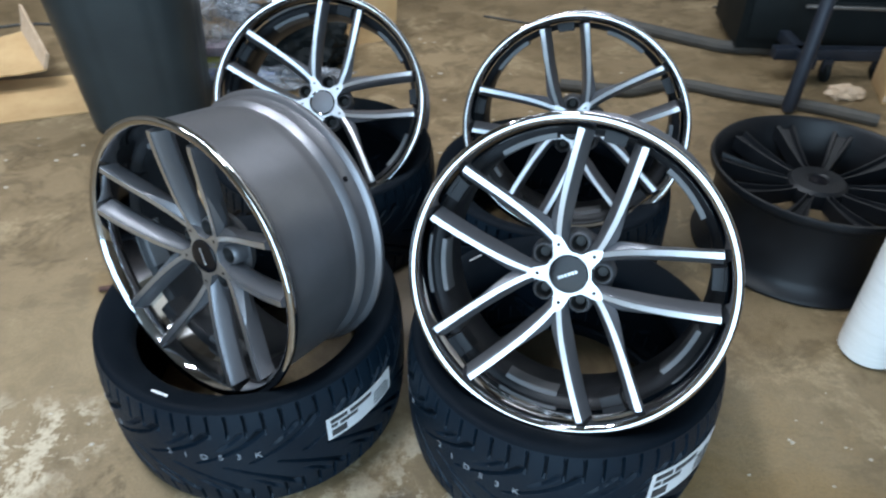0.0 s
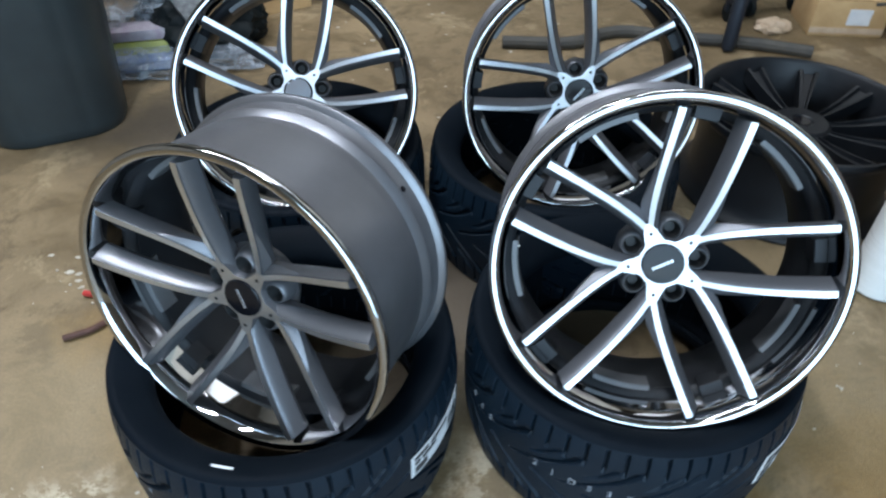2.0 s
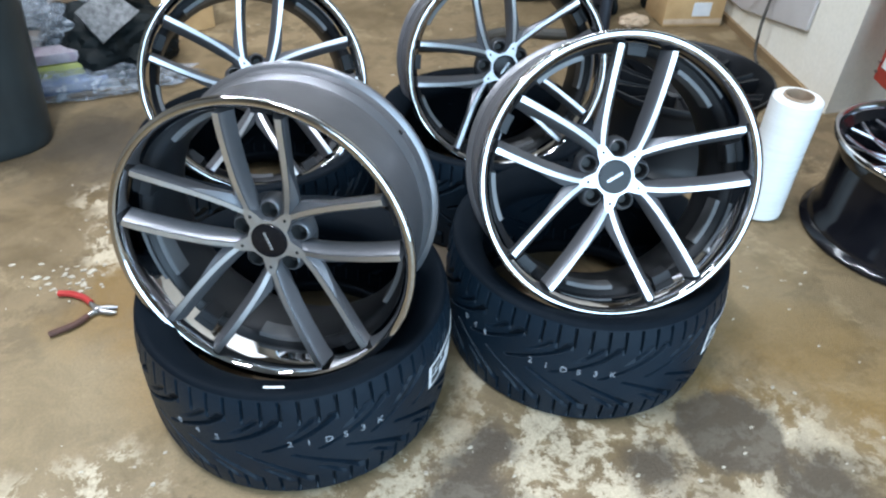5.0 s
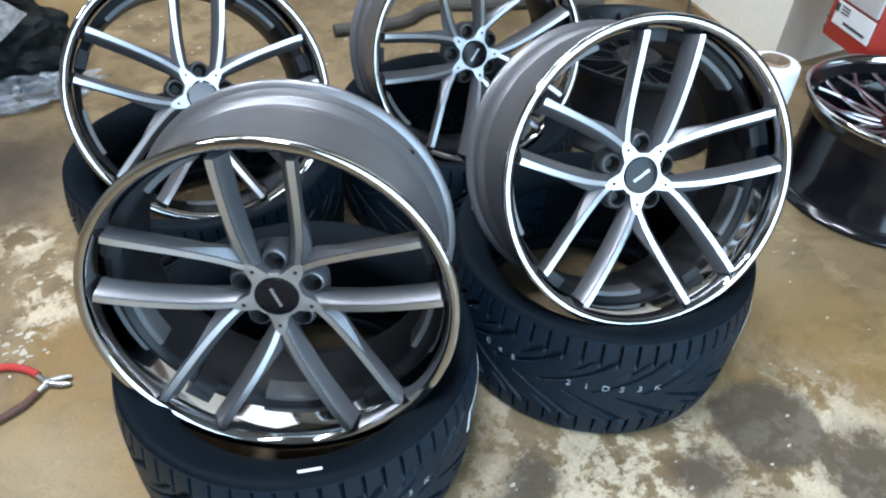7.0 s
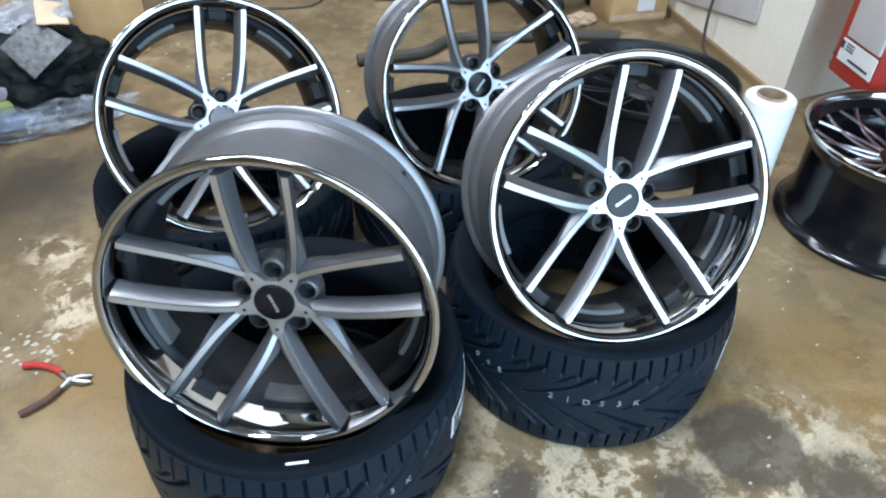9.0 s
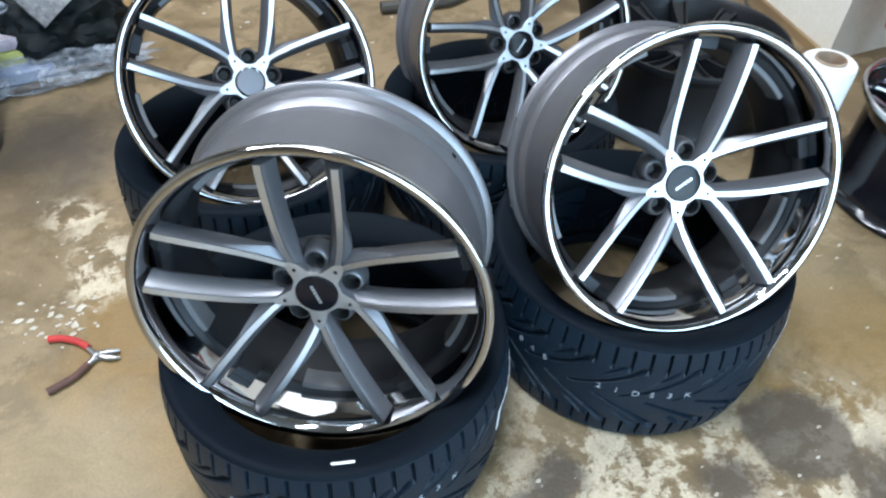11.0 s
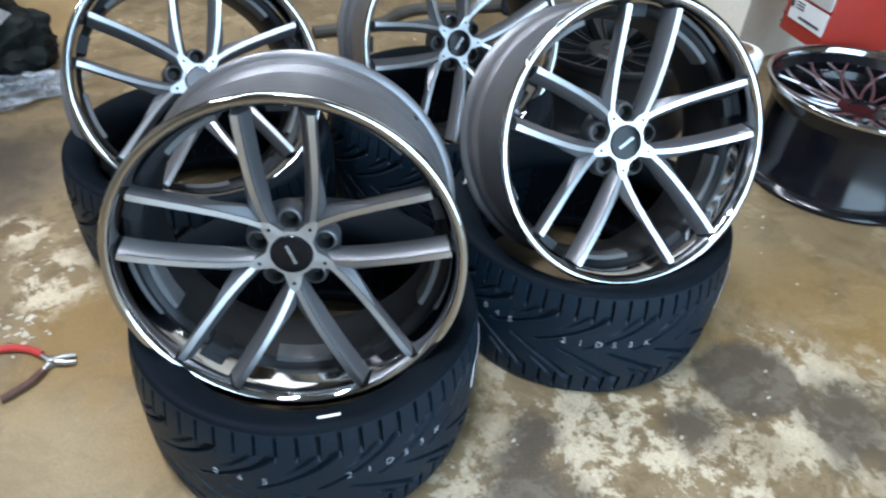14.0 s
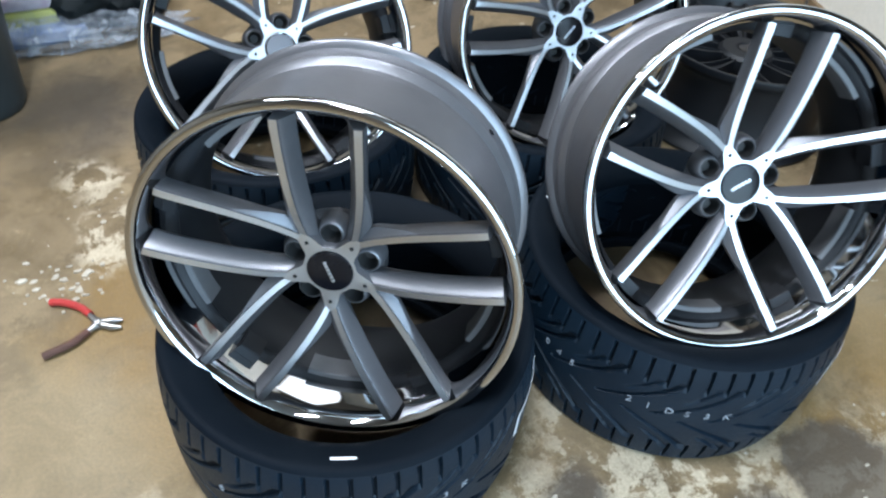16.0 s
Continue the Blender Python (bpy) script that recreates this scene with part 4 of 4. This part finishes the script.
tagged(gp, "pale grey flat area with a sloping lower edge on the white wall", "panel")
junk = part("crumpled_rag", lump(0.075, 0.05, 0.03, 5, 0.35), CARD_CUT, None)
junk.location = (1.665, 2.923, 0)
tagged(junk, "small pale crumpled rag on the floor", "rag")


# Red machine with a white name panel beside the wall.
def build_red_machine(x, y, turn):
    c = thing("red_machine", pose(x, y, 0, 0, 0, turn) @ Matrix.Scale(0.910, 4), "red painted workshop machine with white panel", "machine")
    part("body", box_bm(0.27, 0.50, 0.60, (0.135, 0.25, 0.595), 0.012), RED_PAINT, c)
    pl = part("name_panel", box_bm(0.225, 0.004, 0.085, (0.150, -0.003, 0.40), 0.001, 1), PAPER, c, "white panel with print")
    part("print", box_bm(0.024, 0.003, 0.030, (0.045, -0.0055, 0.418), 0.0006, 1), INK, pl)
    part("print", box_bm(0.13, 0.003, 0.010, (0.17, -0.0055, 0.378), 0.0006, 1), INK, pl)
    for i in range(3):
        part("print", box_bm(0.05, 0.003, 0.005, (0.095, -0.0055, 0.430 - 0.011 * i), 0.0006, 1), INK, pl)
    part("upper_panel", box_bm(0.21, 0.012, 0.42, (0.158, -0.004, 0.665), 0.004), GREY_PANEL, c, "pale grey upper panel")
    for z in (0.33, 0.37):
        part("bolt", box_bm(0.010, 0.010, 0.010, (0.012, -0.004, z), 0.003), STEEL, c)
    for sx in (0.06, 0.20):
        for sy in (0.30, 0.46):
            part("leg", box_bm(0.04, 0.04, 0.30, (sx, sy, 0.15), 0.006), BLACK_PLASTIC, c)


build_red_machine(1.745, 1.620, -113.6)


# Pliers lying open on the floor.
def build_pliers():
    c = thing("pliers", pose(0, 0, 0), "open pliers with worn red grips lying on the floor", "pliers")
    joint = Vector((-0.903, 1.577, 0.010))
    for pts, mat_ in (([(-0.996, 1.678, 0.009), (-0.968, 1.666, 0.010), (-0.936, 1.639, 0.010), (-0.917, 1.609, 0.010)], RED_GRIP), ([(-1.016, 1.522, 0.009), (-0.990, 1.528, 0.010), (-0.955, 1.539, 0.010), (-0.925, 1.560, 0.010)], BROWN_GRIP)):
        part("grip", tube(smooth_path(pts, 6), 0.0085, 10, None), mat_, c, "red grip")
    part("arm", tube([(-0.921, 1.614, 0.010), joint, (-0.877, 1.557, 0.010), (-0.858, 1.551, 0.008)], 0.007, 8, [0.8, 1.3, 1.1, 0.5]), STEEL, c, "steel jaw")
    part("arm", tube([(-0.928, 1.558, 0.010), joint, (-0.875, 1.576, 0.010), (-0.854, 1.572, 0.008)], 0.007, 8, [0.8, 1.3, 1.1, 0.5]), STEEL, c, "steel jaw")
    turned("pivot", [(0.009, 0.0), (0.009, 0.019), (0.006, 0.021), (0.0, 0.021)], 16, STEEL, c, Matrix.Translation((joint.x, joint.y, 0)))


build_pliers()


# Flakes of loosened coating scattered on the floor.
def build_flakes():
    rnd = random.Random(4)
    bm = bmesh.new()
    spots = [(-0.989, 1.737, 0.10, 26), (-0.921, 1.724, 0.06, 14), (-1.067, 1.796, 0.10, 12), (-0.878, 2.011, 0.12, 10), (-0.980, 1.024, 0.2, 10), (-0.153, 0.690, 0.3, 26), (0.226, 0.712, 0.25, 18), (0.599, 0.658, 0.3, 16), (0.867, 1.023, 0.25, 12), (-0.155, 2.426, 0.5, 26), (0.483, 2.475, 0.5, 18), (0.026, 3.290, 0.7, 26), (-1.504, 2.230, 0.3, 10)]
    for x, y, s, n in spots:
        for _ in range(n):
            cx, cy = x + rnd.gauss(0, s * 0.5), y + rnd.gauss(0, s * 0.5)
            r, k = rnd.uniform(0.002, 0.011) * (0.6 if y < 1.5 else 1), rnd.randint(5, 7)
            ph, st = rnd.uniform(0, 6), rnd.uniform(0.4, 1)
            ring = []
            for i in range(k):
                a = ph + 2 * math.pi * i / k
                q = r * rnd.uniform(0.6, 1.2)
                ring.append((cx + q * math.cos(a), cy + q * st * math.sin(a)))
            h = rnd.uniform(0.001, 0.004)
            lo = [bm.verts.new((px, py, 0)) for px, py in ring]
            hi = [bm.verts.new((px, py, h)) for px, py in ring]
            bm.faces.new(hi)
            for i in range(k):
                bm.faces.new((lo[i], lo[(i + 1) % k], hi[(i + 1) % k], hi[i]))
    ob = part("coating_flakes", bm, FLAKE, None, smooth=False)
    tagged(ob, "small pale flakes of coating scattered on the floor", "flakes", kind="stuff")


build_flakes()

# Unseen ceiling fittings that hold the tubes.
for tx, ty, sx, sy, watts in TUBES:
    wide = min(sx, sy) > 1
    fit_ = thing("ceiling_light", pose(tx, ty, 4.24), "unseen wide pale light panel set in the ceiling" if wide else "unseen white ceiling batten added for its light", "lamp", "ceiling lights")
    part("housing", box_bm(sx + 0.05, sy + 0.1, 0.05, (0, 0, 0.030), 0.006), WALL_WHITE, fit_)
